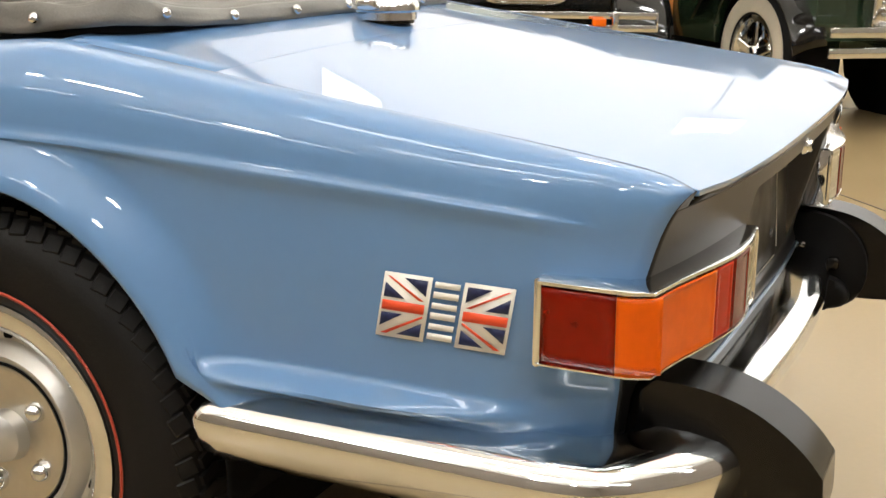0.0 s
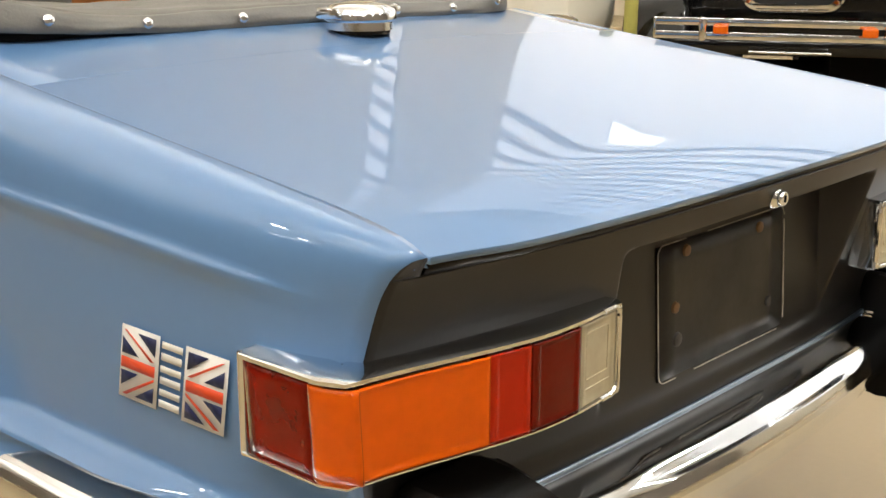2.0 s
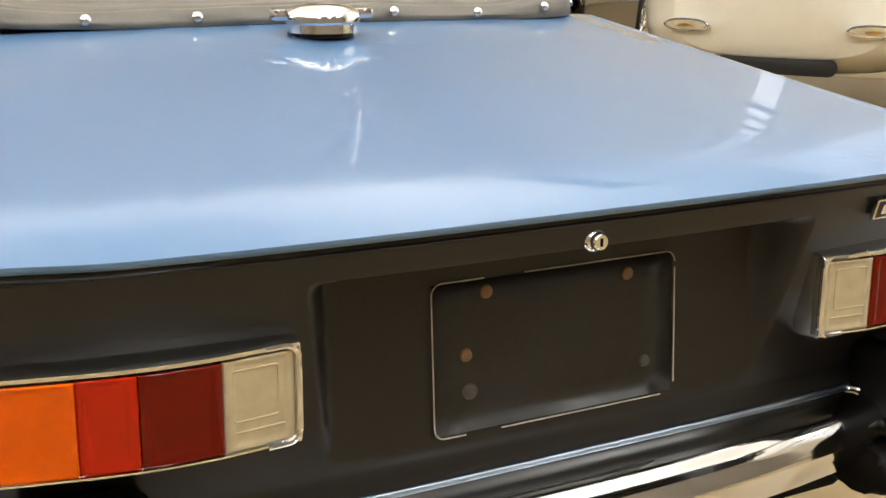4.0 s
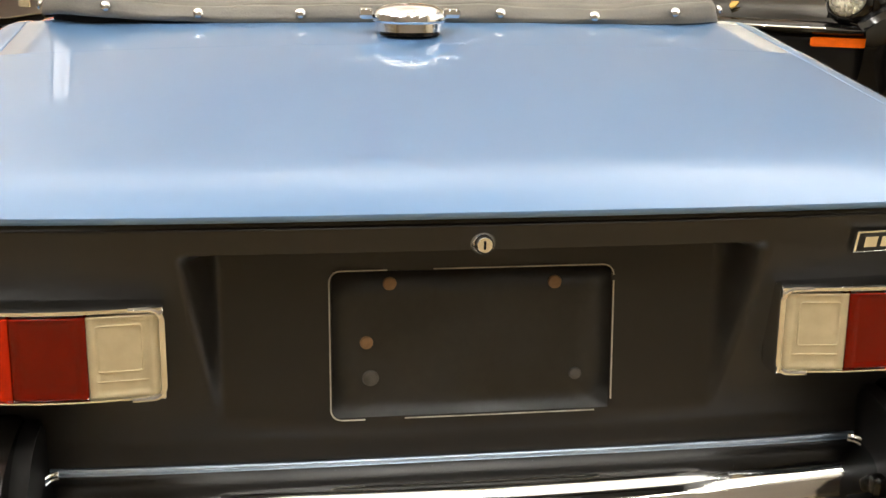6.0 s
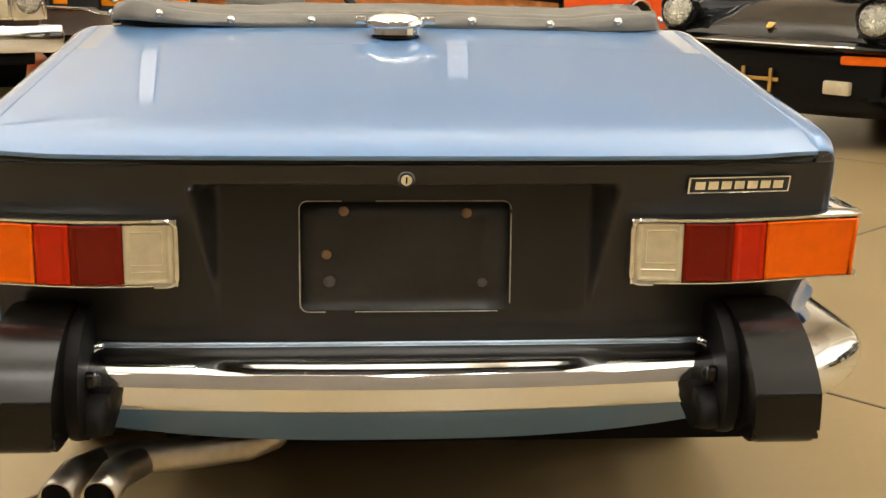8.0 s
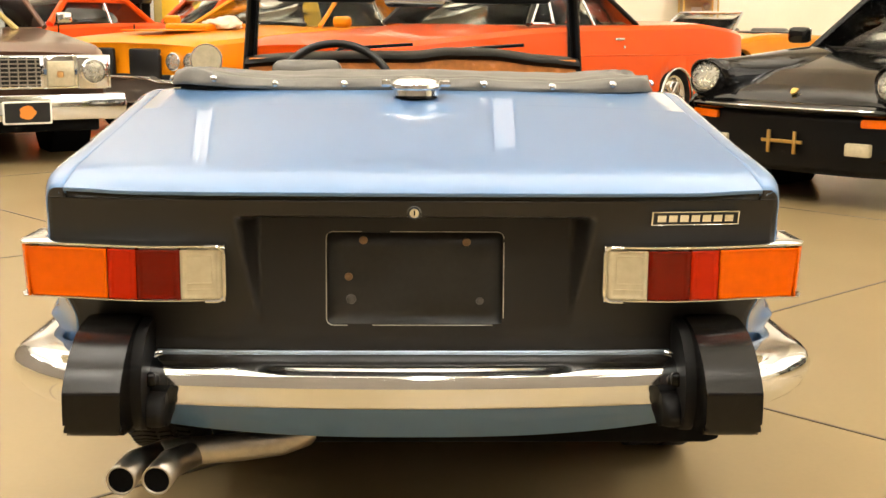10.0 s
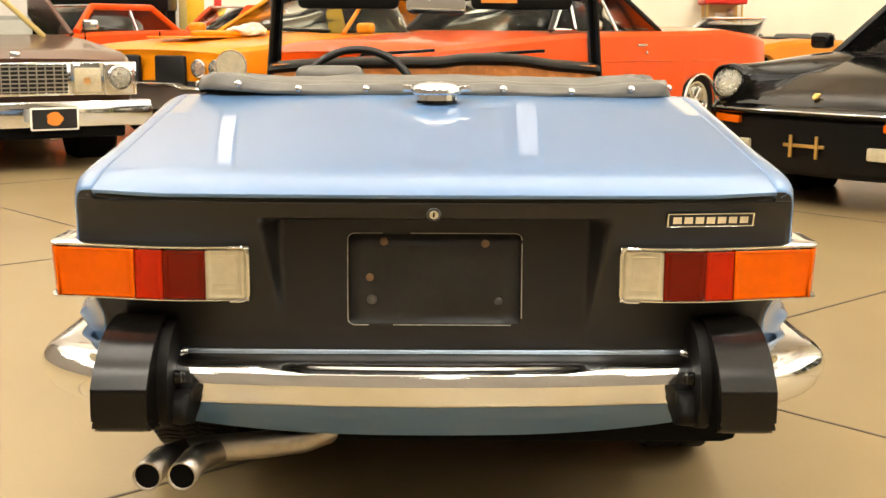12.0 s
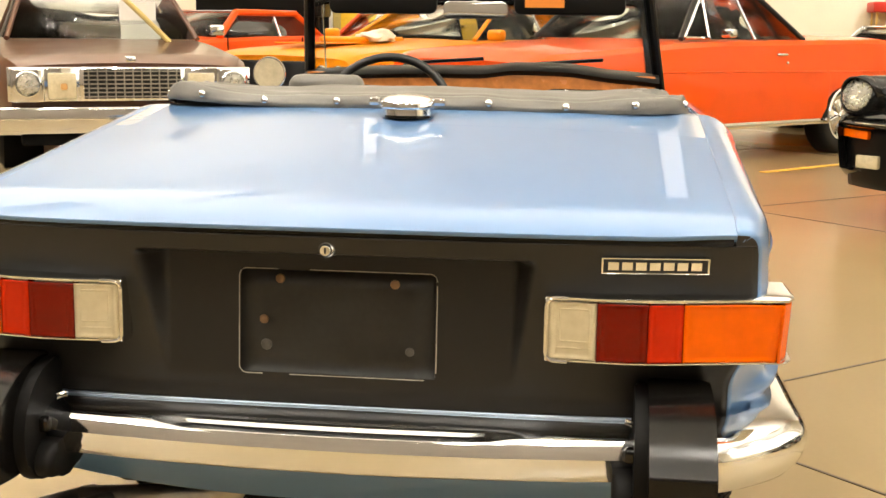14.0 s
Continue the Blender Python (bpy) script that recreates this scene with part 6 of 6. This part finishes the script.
def at_pillar(x, y, rz):
    """Pose of an orange coupe whose windscreen corner stands at x, y."""
    off = Matrix.Rotation(radians(rz), 3, "Z") @ Vector((0.82, 1.70, 0))
    return pose(x - off.x, y - off.y, 0, 0, 0, rz)


def orange_convertible():
    m = pose(2.55, 11.9, 0, 0, 0, -44)
    car = plain_car("orange_convertible", "orange open convertible with a chrome framed windscreen", m, ORANGE_YELLOW, 4.6, 0.86, (0.85, 3.4),
                    ((0.0, 0.70), (0.2, 0.80), (1.3, 0.90), (1.8, 0.92), (3.4, 0.88), (4.6, 0.80)), (1.25, 3.0, 1.6, 2.6, 0.90, 1.16, 0.74, 0.64), open_top=True)
    def ws(s, v):
        return s * lerp(0.50, 0.43, v), lerp(1.25, 1.58, v) - 0.10 * (1 - s * s), lerp(0.92, 1.15, v)
    part("windscreen", grid(ws, steps(-1, 1, 12), steps(0, 1, 3)), WINDOW_GLASS, car, thick=0.004, flat=True).visible_shadow = False
    part("screen_frame", tube([ws(-1, v) for v in steps(0, 1, 4)] + [ws(s, 1) for s in steps(-0.95, 0.95, 14)] + [ws(1, 1 - v) for v in steps(0, 1, 4)], 0.013, 8), CHROME, car, "chrome windscreen frame")
    part("cockpit", box((0, 2.2, 0.88), (1.35, 1.5, 0.10), 0.03), BLACK_VINYL, car)
    for x in (-0.34, 0.34):
        part("seat_back", box((x, 2.45, 0.87), (0.50, 0.14, 0.20), 0.05, 3), VINYL, car)
    return car


def far_wall_things():
    y = ROOM[3]
    kiosk = thing("kiosk", "black display kiosk with a red sign bar", "kiosk", pose(-5.95, y - 0.9, 0))
    for x in (-1.1, 1.1):
        part("post", tube([(x, -0.3, 0), (x, -0.3, 1.3)], 0.03, 10), TRIM_BLACK, kiosk)
    part("back_panel", box((0, 0.35, 1.05), (2.3, 0.06, 2.1), 0.01), TRIM_BLACK, kiosk)
    part("counter", box((0, 0.0, 0.45), (2.1, 0.6, 0.9), 0.02), TRIM_BLACK, kiosk)
    part("canopy", box((0, 0, 1.62), (2.36, 0.8, 0.66), 0.03), TRIM_BLACK, kiosk)
    part("sign_bar", box((0.35, -0.41, 1.36), (0.75, 0.02, 0.07), 0.006), RED_PAINT, kiosk, "red sign bar")
    for x, w, mt, lab in ((-4.92, 0.16, PAPER, "white painted door post"), (-4.76, 0.16, TAN_PAINT, "tan painted door post"), (-4.52, 0.34, YELLOW_PAINT, "yellow painted panel"), (-4.28, 0.16, PAPER, "white painted door post"), (-4.10, 0.14, RED_PAINT, "red painted door post")):
        p = thing("wall_panel", lab, "wall panel", pose(x, y - 0.03, 0))
        part("board", box((0, 0, 1.2), (w - 0.006, 0.05, 2.4), 0.006), mt, p)
    cab = thing("yellow_cabinet", "tall yellow metal cabinet by the wall", "cabinet", pose(-7.2, y - 0.25, 0))
    part("body", box((0, 0, 0.9), (0.34, 0.44, 1.8), 0.015), YELLOW_PAINT, cab)
    part("door", box((0, -0.225, 0.9), (0.30, 0.015, 1.7), 0.004), YELLOW_PAINT, cab)
    part("handle", box((0.10, -0.238, 1.0), (0.02, 0.015, 0.12), 0.004), CHROME, cab)
    cart = thing("snack_cart", "tan snack cart with a red roof", "cart", pose(5.40, y - 0.35, 0))
    part("body", box((0, 0, 0.55), (0.68, 0.5, 0.80), 0.02), TAN_WOOD, cart)
    part("counter", box((0, 0, 0.965), (0.72, 0.54, 0.03), 0.006), TAN_WOOD, cart)
    for x in (-0.32, 0.32):
        for yy in (-0.22, 0.22):
            part("post", box((x, yy, 1.22), (0.03, 0.03, 0.50)), GOLD, cart)
            part("caster", lathe([(0, -0.02), (0.07, -0.02), (0.075, 0.0), (0.07, 0.02), (0, 0.02)], Matrix.Translation((x * 0.85, yy, 0.075)) @ Matrix.Rotation(math.pi / 2, 4, "Y"), 20), TRIM_BLACK, cart)
    for x in (-0.30, 0.30):
        part("leg", box((x * 0.9, 0, 0.13), (0.03, 0.42, 0.06)), TRIM_BLACK, cart)
    part("back_board", box((0, 0.23, 1.22), (0.62, 0.02, 0.48)), TAN_WOOD, cart)
    part("notice", box((0.02, 0.21, 1.20), (0.20, 0.008, 0.24)), PAPER, cart)
    part("kettle", ball((0.16, 0.02, 1.33), 0.07), STEEL, cart)
    part("roof", box((0, 0, 1.56), (0.80, 0.62, 0.18), 0.03, 3), RED_PAINT, cart, "red roof panel")
    for x, w, hh in ((6.15, 0.40, 0.55), (7.25, 0.42, 0.6)):
        p = thing("poster", "pale framed poster on the wall", "poster", pose(x, y - 0.02, 2.05))
        part("frame", box((0, 0, 0), (w, 0.03, hh), 0.006), TRIM_BLACK, p)
        part("sheet", box((0, -0.017, 0), (w - 0.05, 0.006, hh - 0.05)), PAPER, p)


def cloth_bundle():
    c = thing("cloth", "crumpled white cloth lying on the yellow bonnet", "cloth", pose(-1.78, 9.86, 0.925, 0, 0, 20))
    bm = bmesh.new()
    bmesh.ops.create_icosphere(bm, subdivisions=4, radius=1.0)
    for v in bm.verts:
        n = noise.noise(v.co * 1.7) * 0.35 + noise.noise(v.co * 4.3) * 0.16
        p = v.co * (1 + n)
        v.co = (p.x * 0.19, p.y * 0.13, max(0.012, p.z * 0.075 + 0.045) + 0.05 * max(0, noise.noise((p.x * 2, p.y * 2, 3))))
    part("folds", bm, CLOTH, c, sharp=180)


PALE_AMBER = material("pale_amber_bulb", (0.62, 0.36, 0.13), 0.3, vary=0.1)
TAN_WOOD = material("tan_wood_panel", (0.62, 0.47, 0.27), 0.5, vary=0.15, scale=8)
brown_sedan()
yellow_coupe()
cloth_bundle()
orange_convertible()
far_wall_things()
orange_coupe(at_pillar(-4.31, 12.9, -30), "orange_coupe", "orange-red coupe with black window trim", 1.25)
orange_coupe(at_pillar(-3.25, 17.7, -55), "orange_coupe", "orange-red coupe parked behind the yellow one", 1.32)
red_coupe()
black_sports_car()
vintage_black_car()
white_microcar()
green_vintage_car()


# yellow-green post between the vintage cars
post = thing("guard_post", "yellow-green painted steel post", "post", pose(3.99, 2.76, 0))
part("post", tube([(0, 0, 0), (0, 0, 1.5)], 0.035, 16), POST_GREEN, post)
part("post_foot", box((0, 0, 0.01), (0.18, 0.18, 0.02), 0.004), POST_GREEN, post)
